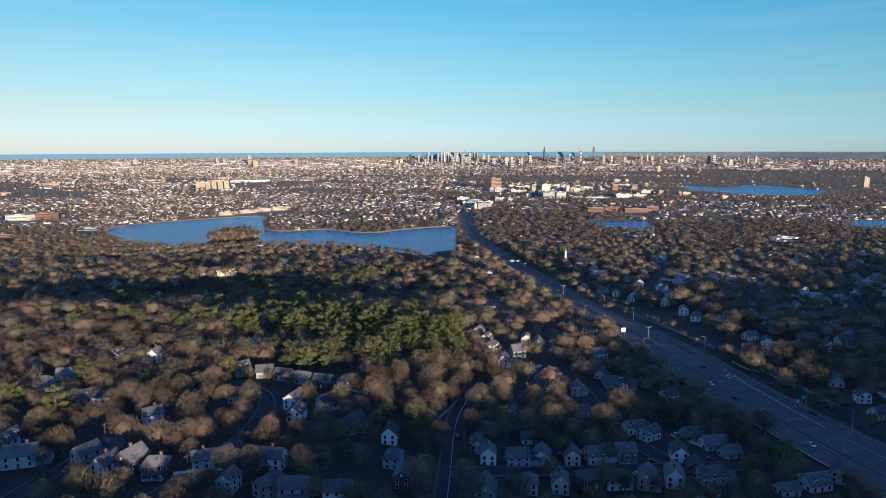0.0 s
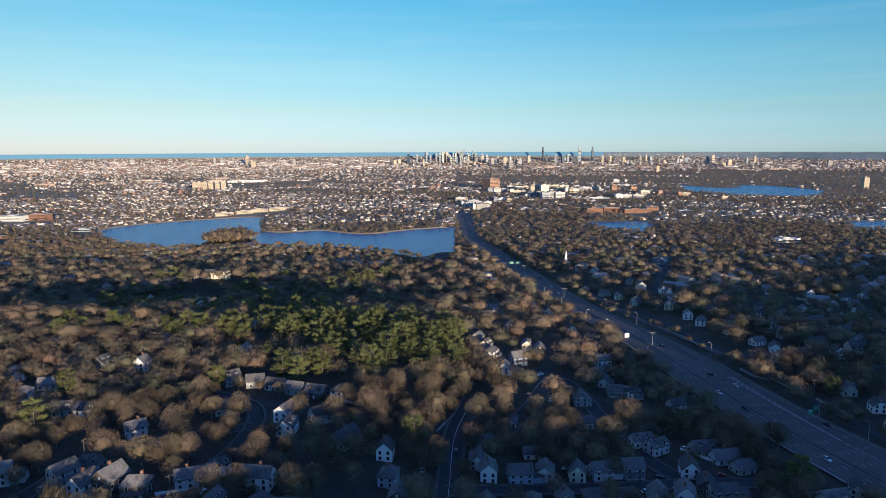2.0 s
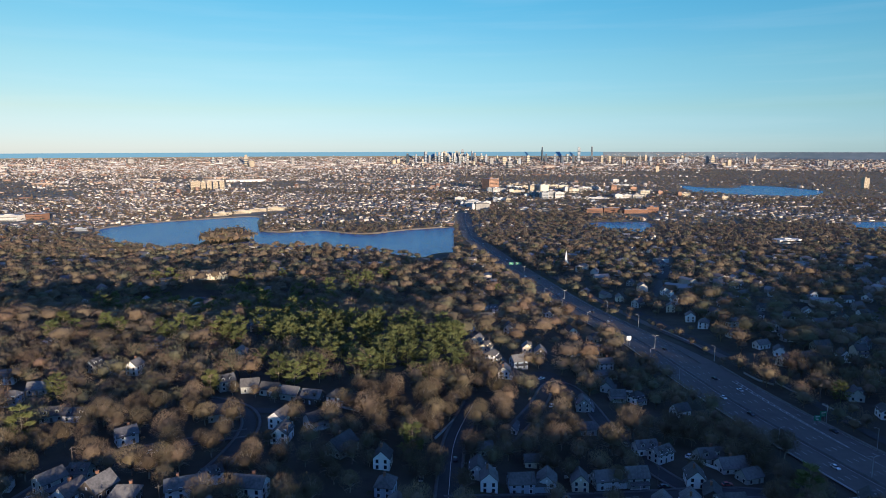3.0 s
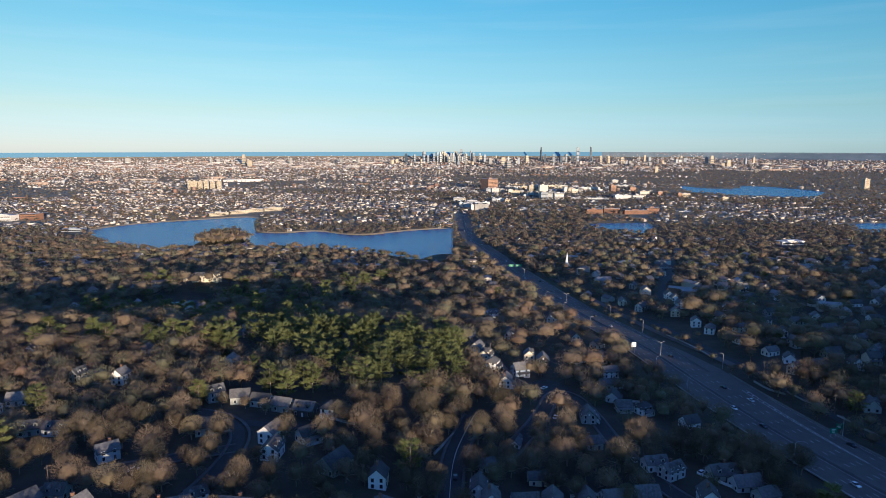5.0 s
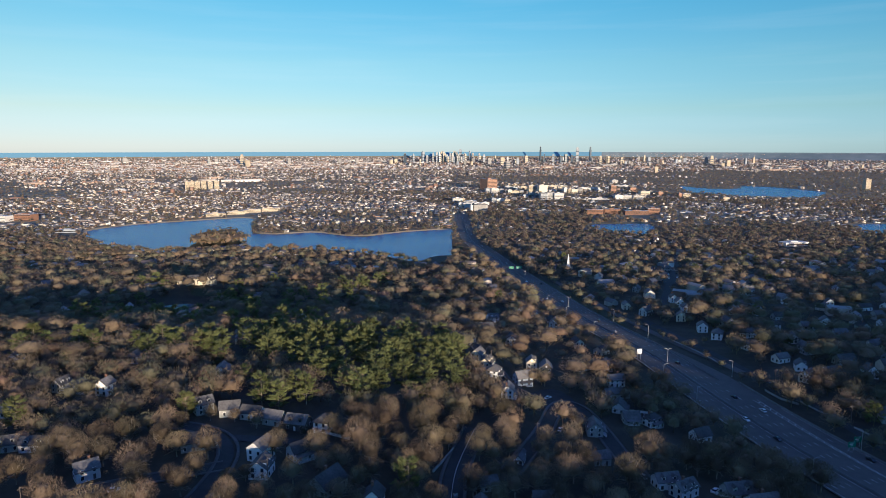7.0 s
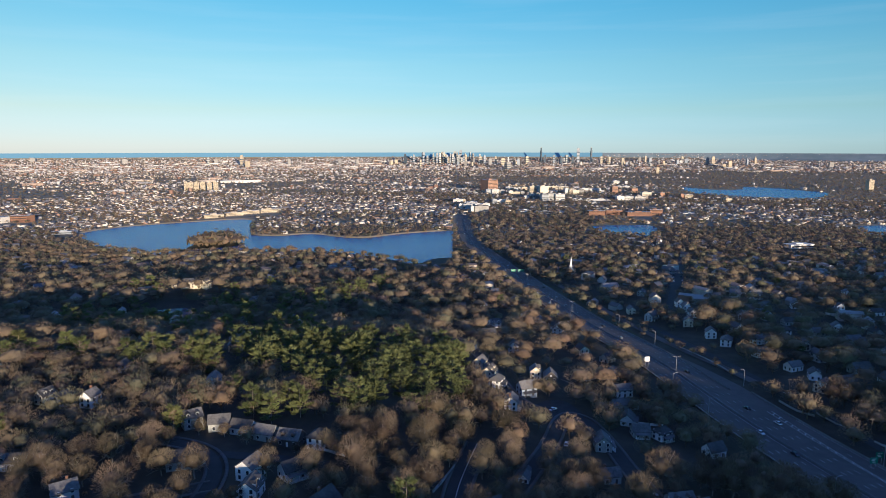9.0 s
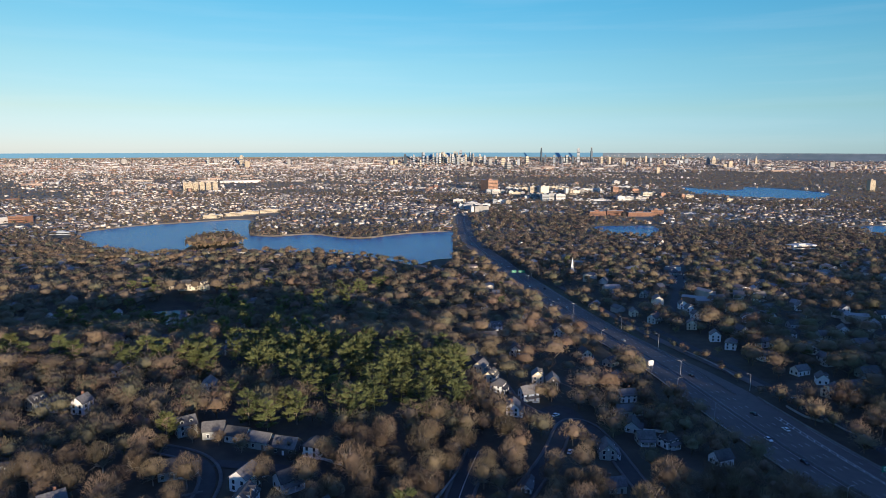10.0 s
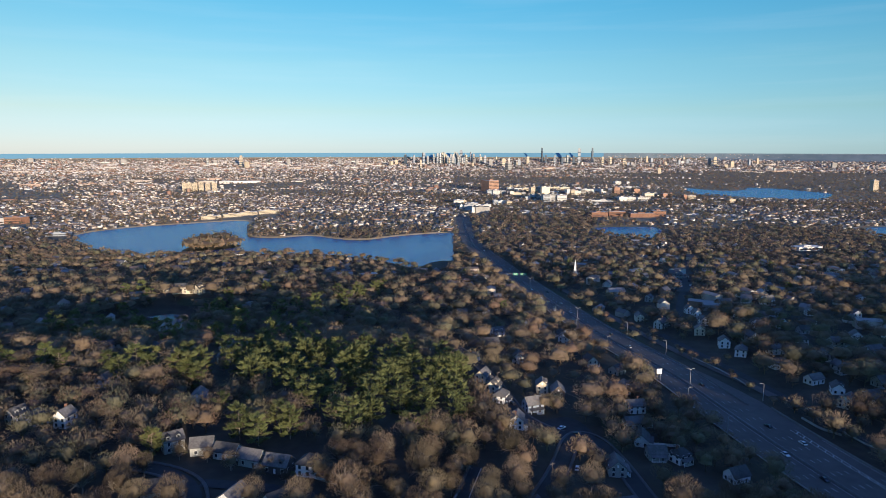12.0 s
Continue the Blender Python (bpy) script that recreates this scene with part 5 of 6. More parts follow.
# broad low sheds of the harbour flats and along the railways
SHEDS = [block_template(w, d, h) for w, d, h in ((90, 34, 11), (150, 44, 12), (60, 26, 10), (120, 30, 13), (210, 40, 12))]
sb, sr = np.radians(np.concatenate([R.uniform(-38, -3, 210), R.uniform(-3, 38, 110), R.uniform(-37, -12, 26)])), np.concatenate([R.uniform(4150, 4810, 210), R.uniform(4150, 4760, 110), R.uniform(2700, 3700, 26)])
sr = sr + 60 * np.sin(sb * 23)
v, f = spread_copies(SHEDS, sr * np.sin(sb), 46 + sr * np.cos(sb), gz(sr * np.sin(sb), 46 + sr * np.cos(sb)), shrink(sr) * R.uniform(0.35, 0.9, len(sr)), R, 0.35)
tagged(new("plain_sheds", raw_mesh("plain_sheds", v, f, M["shed_walls"])), "far white and buff flat-roofed sheds", "buildings", kind="stuff")
rb, rd = np.radians(R.uniform(14, 39, 260)), R.uniform(4862, 4889, 260)
x, y = np.concatenate([cx_[city], rd * np.sin(rb)]), np.concatenate([cy_[city], 46 + rd * np.cos(rb)])
v, f = spread_copies(BT, x, y, gz(x, y), shrink(np.hypot(x, y - 46)) * R.uniform(0.35, 0.85, len(x)), R)
tagged(new("city_blocks", raw_mesh("city_blocks", v, f, M["town_blocks"])), "far pale and brick city blocks", "buildings", kind="stuff")
spots = np.array(HOUSE_SPOTS)
# open yards before the houses
YARDS = np.vstack([np.stack([spots[:, 0] * (1 - d / spots[:, 1]), spots[:, 1] - d, np.full(len(spots), r)], 1) for d, r in ((9, 5.0), (17, 3.5))])

# the near woods: single trees
BARE = [bare_tree(40 + i, h, s, c, 1900, 0.16) for i, (h, s, c) in enumerate(((15, 14, 22), (16, 15, 24), (14, 14, 20), (16, 12.5, 20), (13, 13, 19), (17, 16, 26)))]
PINE = [pine_tree(80 + i, h, s, t + 2, 26, 0.6) for i, (h, s, t) in enumerate(((16, 12, 9), (15, 11, 8), (17, 12, 9)))]
bare_me = [(raw_mesh("trunk", *t[0], M["bark"]), raw_mesh("crown", *t[1], M["twig"])) for t in BARE]
pine_me = [(raw_mesh("trunk", *t[0], M["bark"]), raw_mesh("crown", *t[1], M["needle"])) for t in PINE]


def tree(x, y, kind, scale, turn):
    names = ("bare spreading deciduous tree with brown twigs", "tall dark green pine with layered boughs")
    root = thing("tree" if kind == 0 else "pine_tree", names[kind], "tree", pose(x, y, g1(x, y), 0, 0, turn) @ Matrix.Scale(scale, 4), ("bare trees", "pine grove")[kind])
    a, b = rng.choice((bare_me, pine_me)[kind])
    child("trunk", a, root)
    child("crown", b, root)


CHOSEN = [(-34, 309, 1.1), (-25, 334, 1.05), (93, 320, 1.15), (31, 360, 1.1), (32, 479, 1.0), (-8, 331, 1.0), (-65, 272, 0.8), (-119, 287, 1.1), (-138, 262, 1.0), (163, 317, 0.75),
          (142, 291, 1.0), (150, 306, 0.9), (150, 260, 0.9), (62, 338, 1.0), (63, 320, 0.9), (-47, 377, 1.1), (-2, 367, 1.0), (-84, 233, 0.9), (-20, 300, 0.8), (20, 330, 0.9), (-96, 339, 0.5), (-84, 332, 0.55), (-71, 325, 0.5), (-108, 341, 0.6), (-60, 322, 0.45)]
CLEAR = np.array([(134, 462, 5), (66, 398, 14), (66, 388, 20), (60, 350, 11), (100, 372, 14), (82, 350, 9), (112, 342, 11), (-60, 320, 6), (-92, 326, 9), (-76, 322, 6), (-114, 363, 8), (-101, 359, 9), (-88, 356, 9), (-75, 350, 9), (-62, 344, 10), (-50, 340, 8), (-150, 232, 9), (-4, 250, 9)], float)
GREEN = [(-89, 360), (-79, 354), (-67, 361), (-73, 367), (-263, 458), (-252, 452), (-170, 457), (-149, 456), (-138, 448), (-131, 426), (-139, 434), (-260, 439), (-235, 460), (-222, 452), (-180, 437), (-190, 447), (-165, 440), (-150, 446), (-140, 436), (-177, 452), (-210, 298), (-182, 287), (-194, 333), (-12, 280), (-120, 343), (147, 262)]
tx, ty = jitter_grid(-420, 420, 60, 430, 9.6, R)
forest = ((tx < 25) & (ty > 352)) | ((tx > -60) & (tx < 30) & (ty > 295))
ok = in_view(tx, ty, 40, 60) & off_highway(tx, ty, 20, 33)
ok &= R.rand(len(tx)) < np.where(forest, 0.98, np.where(ty < 292, np.where(tx > 0, 0.75, 0.80), 0.88))
ok &= ~near_points(tx, ty, STREET_PTS, 4.8) & ~near_points(tx, ty, spots[:, :2], spots[:, 2] + 0.4)
ok &= ~near_points(tx, ty, CLEAR[:, :2], CLEAR[:, 2]) & ~near_points(tx, ty, YARDS[:, :2], YARDS[:, 2])
ok &= ~near_points(tx, ty, np.array([c[:2] for c in CHOSEN], float), 8) & ~near_points(tx, ty, np.array(GREEN, float), 5)
tx, ty = tx[ok], ty[ok]
grove = inside(tx, ty, PINES)
for x, y, s in CHOSEN:
    tree(x, y, 0, s, rng.uniform(0, 360))
for x, y in GREEN:
    tree(x, y, 1, rng.uniform(0.85, 1.1), rng.uniform(0, 360))
ahead = np.where((ty > 195) & (np.abs(tx) < 0.70 * ty + 12))[0]
ahead = ahead[np.argsort(np.hypot(tx[ahead], ty[ahead]))]
single = np.zeros(len(tx), bool)
single[ahead[:262]] = True
for i in np.where(single)[0]:
    tree(float(tx[i]), float(ty[i]), int(grove[i]), rng.uniform(0.6, 0.95) if ty[i] < 295 else rng.uniform(0.7, 1.05), rng.uniform(0, 360))
rest = ~single
both = [merge(list(bare_tree(140 + i, h, s, c, 480, 0.33, 1, (0.045, 0.09)))) for i, (h, s, c) in enumerate(((14, 16, 14), (15, 17, 15), (13, 15, 13), (15, 14, 13), (12, 14, 13)))]
near_rest = rest & ~grove & (ty > 190)
woods_mesh("woodland", both, tx[near_rest], ty[near_rest], R.uniform(0.7, 1.15, near_rest.sum()), R, "bare brown deciduous trees standing close")

# the pine grove and the scattered greens
gx, gy = jitter_grid(-130, 20, 350, 505, 12.5, R)
ok = inside(gx, gy, PINES) & ~near_points(gx, gy, STREET_PTS, 6)
gx, gy = gx[ok], gy[ok]
sx, sy = jitter_grid(-330, -60, 520, 800, 17, R)
ok = ~near_points(sx, sy, np.array([(-256, 690), (-236, 686), (-250, 660), (-232, 655), (-238, 632)], float), 18) & (R.rand(len(sx)) < np.where(patchy(sx, sy, 40) > 0.5, 0.5, 0.05) + np.where((sx > -160) & (sy > 560) & (sy < 730), 0.22, 0.0)) & ~near_points(sx, sy, spots[:, :2], 10) & ~in_water(sx, sy) & ~near_points(sx, sy, big[:, :2], big[:, 2])
sx, sy = sx[ok], sy[ok]
wx, wy = jitter_grid(-330, 700, 380, 1000, 34, R)
ok = (R.rand(len(wx)) < 0.14) & in_view(wx, wy, 10) & off_highway(wx, wy, 22, 34) & ~near_points(wx, wy, spots[:, :2], 9) & ~in_water(wx, wy)
wx, wy = wx[ok], wy[ok]
X, Y = np.concatenate([gx, sx, wx]), np.concatenate([gy, sy, wy])
S = np.concatenate([R.uniform(0.75, 1.2, len(gx)), R.uniform(0.85, 1.2, len(sx)), R.uniform(0.5, 0.8, len(wx))])
PM = [merge(list(pine_tree(90 + i, h, s, t + 1, 14, 0.9))) for i, (h, s, t) in enumerate(((16, 12, 8), (15, 11, 7), (17, 13, 8), (15, 12, 7)))]
keep_off = ~near_points(X, Y, np.array([(-256, 690), (-240, 686)], float), 14)
X, Y, S = X[keep_off], Y[keep_off], S[keep_off]
v, f = spread_copies(PM, X, Y, gz(X, Y), S, R)
tagged(new("pine_grove", raw_mesh("pine_grove", v, f, M["needles"])), "dense grove of dark green pines", "trees", kind="stuff")

# the middle woods
back = rest & ~grove & (ty <= 190)
bx, by = tx[back], ty[back]
tx, ty = jitter_grid(-800, 800, 430, 1130, 11.5, R)
forest = (tx < 60)
ok = in_view(tx, ty, 60) & off_highway(tx, ty, 21, 30) & ~in_water(tx, ty) & ~inside(tx, ty, PINES)
ok &= R.rand(len(tx)) < np.where(forest, 0.93, np.where(patchy(tx, ty, 38) > 0.42, 0.88, 0.66))
ok &= ~near_points(tx, ty, STREET_PTS, 6) & ~near_points(tx, ty, spots[:, :2], 7) & ~near_points(tx, ty, big[:, :2], big[:, 2] + 2)
FLAT = np.array([(134, 462, 5), (-262, 688, 30), (-252, 664, 17), (-246, 648, 16), (-240, 684, 14), (-240, 632, 12), (-252, 640, 9), (-240, 725, 16), (-225, 600, 18), (-244, 612, 16), (-222, 622, 18), (-285, 690, 14), (640, 1090, 45), (690, 1100, 45), (735, 1110, 35), (285, 840, 22), (300, 880, 22), (270, 800, 18)], float)
ok &= ~near_points(tx, ty, FLAT[:, :2], FLAT[:, 2]) & ~near_points(tx, ty, YARDS[:, :2], YARDS[:, 2] + 1)
ok &= ~near_points(tx, ty, np.stack([mx, my], 1), 8) if len(mx) else True
tx, ty = np.concatenate([tx[ok], bx]), np.concatenate([ty[ok], by])
MB = [middle_tree(60 + i, h, sp * 1.2, 95) for i, (h, sp) in enumerate(((14, 16), (15, 17), (13, 15), (16, 16), (13, 13), (12, 15)))]
MN = [middle_tree(260 + i, h, sp * 1.12, 360, 0.48) for i, (h, sp) in enumerate(((14, 16), (15, 17), (13, 15), (16, 16), (13, 13), (12, 15)))]
size = np.where(tx > 150, np.interp(ty, [500, 700], [0.7, 0.52]) + 0.55 * R.rand(len(tx)), 0.6 + 0.7 * R.rand(len(tx)) ** 1.4)
size = size * np.where((tx < 60) & (ty > 850), 0.82, 1.0)
bank = tx - np.interp(ty, HWY, HWX)
size = size * np.where((bank > 20) & (bank < 56) & (ty < 680), 0.5, 1.0)
close = (ty < 640) & (ty > 190)
woods_mesh("slope_woodland", MN, tx[close], ty[close], size[close], R, "bare brown trees beyond the pine grove")
woods_mesh("middle_woodland", MB, tx[~close], ty[~close], size[~close], R, "bare brown woods on the slope to the lake")

# the far woods
tx, ty = polar_scatter(1110, 2520, 12.2, R)
ok = ~in_water(tx, ty) & off_highway(tx, ty, 21, 24) & (ty > 880) & ~near_points(tx, ty, big[:, :2], big[:, 2] + 1)
ok &= R.rand(len(tx)) < (0.97 - 0.48 * streaks(tx, ty) * (ty > 1330)) * np.where((tx < 0) & (ty > 1420), 0.68, 1.0)
tx, ty = tx[ok], ty[ok]
CL = [clump(i, 15, 13, 2.5, 0.74) for i in range(6)]
island = smooth_outline([(-425, 1150), (-400, 1152), (-366, 1172), (-352, 1206), (-385, 1226), (-424, 1208)])
ix, iy = jitter_grid(-460, -345, 1140, 1240, 7, R)
m = inside(ix, iy, island)
tx, ty = np.concatenate([tx, ix[m]]), np.concatenate([ty, iy[m]])
woods_mesh("far_woodland", CL, tx, ty, np.concatenate([np.ones(len(tx) - m.sum()), np.full(m.sum(), 2.2)]) * R.uniform(0.65, 1.15, len(tx)) * np.interp(ty, [1000, 1350, 1500], [1.0, 1.1, 0.84]) * np.where((tx > 70) & (tx < 460) & (ty > 1400) & (ty < 1850), 1.4, 1.0), R, "brown bare trees between the ponds and roofs")
tx, ty = polar_scatter(2500, SEA_EDGE, 21.5, R)
rr = np.hypot(tx, ty - 46)
land = rr < SEA_EDGE
woods = ((tx > 60) & (rr > 3080) & (rr < 3560)) | ((tx > 700) & (rr < 4150) & (np.arctan2(tx, ty) > 0.30 + 0.07 * np.sin(rr / 90) + 0.04 * np.sin(rr / 37)))
ok = land & ~in_water(tx, ty) & (R.rand(len(tx)) < np.where(woods, 0.95, (0.92 - 0.35 * streaks(tx, ty * 1.6)) * np.where(tx < 100, 0.72, 1.0)))
tx, ty, rr = tx[ok], ty[ok], rr[ok]
CF = [clump(30 + i, 7, 13, 3.4, 0.7) for i in range(5)]
woods_mesh("plain_woodland", CF, tx, ty, shrink(rr) * R.uniform(0.7, 1.2, len(tx)), R, "far brown trees across the plain")


# ---- highway furniture ----
def lamp_post(x, y, turn, arms=1, h=10.0, lift=0.0):
    root = thing("street_lamp", "tall galvanised highway lamp with " + ("two arms" if arms == 2 else "one curved arm"), "street lamp",
                 pose(x, y, (float(hw_z(x, y)) if lift == 0 else g1(x, y)) + 0.05, 0, 0, turn), "highway lamps")
    bm = bmesh.new()
    rod(bm, (0, 0, 0), (0, 0, 0.5), 0.28, 0.26)
    rod(bm, (0, 0, 0.5), (0, 0, h), 0.17, 0.11)
    part("pole", bm, M["steel"], root)
    for s in ((1,) if arms == 1 else (1, -1)):
        bm = bmesh.new()
        rod(bm, (0, 0, h), (s * 1.2, 0, h + 0.7), 0.1, 0.09, 5)
        rod(bm, (s * 1.2, 0, h + 0.7), (s * 2.0, 0, h + 0.75), 0.09, 0.08, 5)
        part("arm", bm, M["steel"], root)
        bm = bmesh.new()
        box(bm, min(s * 1.9, s * 2.7), max(s * 1.9, s * 2.7), -0.22, 0.22, 0.62 + h, h + 0.84, 0.05)
        part("lamp_head", bm, M["concrete"], root)


def beside(y, o):
    return float(np.interp(y, HW_LINE[1], HW_LINE[0])) + o


for yy in (282, 470, 660, 840):
    lamp_post(beside(yy, 0), yy, 5, 2)
for yy in (312, 398, 438, 552, 612, 670, 735):
    lamp_post(beside(yy, -17.6), yy, 5)
for yy in (311, 341, 444, 540, 600):
    lamp_post(beside(yy, 29 if yy < 470 else 20), yy, 185)


def green_sign(x, y, z, w, h, label="green highway sign with white lines on posts"):
    root = thing("highway_sign", label, "sign", pose(x, y, z, 0, 0, 4), "green signs")
    base = g1(x, y) - z
    for s in (-w * 0.3, w * 0.3):
        bm = bmesh.new()
        rod(bm, (s, 0.15, base - 0.5), (s, 0.15, h), 0.12, 0.12)
        part("post", bm, M["steel"], root)
    bm = bmesh.new()
    box(bm, -w / 2, w / 2, -0.06, 0.06, 0, h, 0.03)
    part("panel", bm, M["green_sign"], root)
    for k, (a, b) in enumerate(((0.2, 0.78), (0.15, 0.6), (0.25, 0.7))):
        bm = bmesh.new()
        box(bm, -w / 2 + a * w, -w / 2 + b * w, -0.09, -0.062, h * (0.72 - 0.25 * k), h * (0.82 - 0.25 * k))
        part("text_bar", bm, M["trim"], root)
    return root


green_sign(beside(340, 23.5), 340, 88.6, 3.8, 2.9)
green_sign(beside(345, 30.5), 345, 88.7, 3.8, 2.9)


def gantry():
    yy = 897
    z = float(hw_z(0, yy))
    x0, x1 = beside(yy, -17.5), beside(yy, 18)
    root = thing("sign_gantry", "steel gantry with two green signs over the lanes", "sign gantry", pose(0, yy, z))
    for x in (x0, x1):
        bm = bmesh.new()
        rod(bm, (x, 0, -0.3), (x, 0, 8.2), 0.25, 0.2)
        part("post", bm, M["steel"], root)
    bm = bmesh.new()
    for zz in (6.4, 8.0):
        rod(bm, (x0, 0, zz), (x1, 0, zz), 0.12, 0.12, 5)
    n = 12
    for i in range(n):
        a, b = x0 + (x1 - x0) * i / n, x0 + (x1 - x0) * (i + 1) / n
        rod(bm, (a, 0, 6.4 if i % 2 else 8.0), (b, 0, 8.0 if i % 2 else 6.4), 0.06, 0.06, 4)
    part("truss", bm, M["barrier"], root)
    for k, (a, b) in enumerate(((9.5, 15.5), (18.5, 26.5))):
        bm = bmesh.new()
        box(bm, x0 + a, x0 + b, -0.35, -0.25, 5.6, 8.8, 0.03)
        pn = part("panel", bm, M["green_sign"], root)
        for j in range(2):
            bm = bmesh.new()
            box(bm, x0 + a + 0.8, x0 + b - 1.2, -0.38, -0.352, 6.4 + j * 1.2, 6.65 + j * 1.2)
            part("text_bar", bm, M["trim"], pn)


gantry()


def blank_sign(x, y, z, w, h, label, face):
    root = thing("billboard", label, "sign", pose(x, y, z, 0, 0, 12))
    base = g1(x, y) - z
    for s in (-w * 0.3, w * 0.3):
        bm = bmesh.new()
        rod(bm, (s, 0.2, base - 0.5), (s, 0.2, h * 0.9), 0.14, 0.14)
        part("post", bm, M["steel"], root)
    bm = bmesh.new()
    box(bm, -w / 2, w / 2, -0.1, 0.1, 0, h, 0.04)
    part("panel", bm, M[face], root)
    for zz in (0.25, 0.75):
        bm = bmesh.new()
        box(bm, -w * 0.45, w * 0.45, 0.1, 0.16, h * zz - 0.06, h * zz + 0.06)
        part("brace", bm, M["steel"], root)


blank_sign(137.2, 478, 89.6, 3.6, 3.4, "bright white sign board beside the highway", "car_white")
blank_sign(127.5, 474, 88.2, 4.0, 2.6, "pale grey sign board behind the shoulder", "concrete")


# ---- vehicles ----
def car(colour, label, long=4.5, tall=1.45, van=False):
    root = thing("car", label, "car", pose(0, 0, 0), "cars on the roads")
    w = 1.8
    bm = bmesh.new()
    prof = [(-long / 2, 0.35), (-long / 2, 0.75), (-long / 2 + 0.2, 0.85), (long * 0.2, 0.92), (long / 2 - 0.1, 0.75), (long / 2, 0.55), (long / 2, 0.35)]
    if van:
        prof = [(-long / 2, 0.35), (-long / 2, 1.0), (long * 0.32, 1.0), (long / 2 - 0.05, 0.9), (long / 2, 0.4)]
    a = [bm.verts.new((x, -w / 2, z)) for x, z in prof]
    b = [bm.verts.new((x, w / 2, z)) for x, z in prof]
    bm.faces.new(a[::-1])
    bm.faces.new(b)
    for i in range(len(prof)):
        j = (i + 1) % len(prof)
        bm.faces.new([a[i], a[j], b[j], b[i]])
    part("body", bm, M[colour], root)
    bm = bmesh.new()
    lo, hi = (0.9, tall)
    x0, x1, x2, x3 = (-long * 0.42, -long * 0.30, long * 0.06, long * 0.22) if not van else (-long / 2 + 0.05, -long / 2 + 0.1, long * 0.25, long * 0.36)
    v = [bm.verts.new(p) for p in ((x0, -0.82, lo), (x3, -0.82, lo), (x3, 0.82, lo), (x0, 0.82, lo), (x1, -0.68, hi), (x2, -0.68, hi), (x2, 0.68, hi), (x1, 0.68, hi))]
    for q in ((0, 1, 5, 4), (1, 2, 6, 5), (2, 3, 7, 6), (3, 0, 4, 7)):
        bm.faces.new([v[i] for i in q])
    part("cabin", bm, M["pane"], root, "dark glass")
    bm = bmesh.new()
    box(bm, x1 - 0.02, x2 + 0.02, -0.7, 0.7, hi, hi + 0.05)
    part("top", bm, M[colour], root)
    for sx in (-long * 0.31, long * 0.31):
        for sy in (-0.85, 0.85):
            bm = bmesh.new()
            bmesh.ops.create_cone(bm, cap_ends=True, segments=10, radius1=0.33, radius2=0.33, depth=0.22, matrix=pose(sx, sy, 0.33, 90, 0, 0))
            part("wheel", bm, M["rubber"], root)
    return root


KINDS = [("car_white", "white saloon car"), ("car_dark", "dark saloon car"), ("car_grey", "silver hatchback car"), ("car_red", "dull red car")]
first = {c: None for c, _ in KINDS}
AUTOS = []
for yy, o, c in ((292, -7, 0), (376, -3.2, 0), (352, -3, 1), (408, 9.5, 1), (470, 7, 1), (388, 13.6, 0), (650, -6.8, 1), (600, 6.8, 1), (690, 3, 0), (700, -10, 2), (735, 7, 2), (760, -6.8, 0),
                 (800, 10, 1), (820, -3, 0), (560, 3.2, 2), (516, -10.4, 1), (940, -6, 0), (985, 7, 0), (1010, 3, 2), (1050, -7, 0), (1150, 6, 0), (1200, -5, 2), (1300, 6, 0), (1340, -6, 0), (1400, 3, 2), (262, 10, 3), (330, 24, 1)):
    x = beside(yy, o)
    AUTOS.append((x, yy, float(hw_z(x, yy)) + 0.06, 100 if o > 0 else -80, c))
for x, y, turn, c in ((-121, 276, 20, 0), (-88, 238, 50, 0), (84, 261, 10, 0), (93, 273, 10, 1), (108, 263, 10, 2), (-8, 262, 88, 2), (6, 282, 90, 1), (60, 356, 70, 0), (-150, 240, 80, 2), (35, 262, 10, 1), (120, 274, 5, 3),
                      (-60, 292, 60, 1), (-72, 334, 150, 2), (33, 440, 110, 0), (39, 425, 110, 1), (88, 312, 100, 2), (212, 380, 95, 0), (205, 430, 100, 2)):
    AUTOS.append((x, y, g1(x, y) + 0.36, turn, c))
for x, y, z, turn, c in AUTOS:
    col, label = KINDS[c]
    if first[col] is None:
        first[col] = car(col, label + " on grey asphalt")
        first[col].matrix_basis = pose(x, y, z, 0, 0, turn)
    else:
        copy_thing(first[col], pose(x, y, z, 0, 0, turn))


# ---- far hills at the rim ----
def hill():
    n = 40
    bb = np.radians(np.linspace(22, 38, n))
    rise = 11 * ramp01((np.linspace(22, 38, n) - 22) / 11) + 1.2 * np.sin(np.linspace(0, 9, n))
    vs, fs = [], []
    for i, b in enumerate(bb):
        for r, k in ((4790, 0.0), (4825, 0.6), (4855, 1.0), (4880, 0.9), (4890, 0.0)):
            x, y = r * math.sin(b), 46 + r * math.cos(b)
            vs.append((x, y, g1(x, y) + max(0, rise[i]) * k - (0.5 if k == 0 else 0)))
    for i in range(n - 1):
        for j in range(4):
            fs.append((i * 5 + j, i * 5 + j + 1, i * 5 + j + 6, i * 5 + j + 5))
    me = raw_mesh("hill", vs, fs, M["hazed_wood"])
    me.shade_smooth()
    tagged(new("hill", me), "low haze-tinted blue-grey wooded hill on the horizon", "hill", kind="structure")


hill()


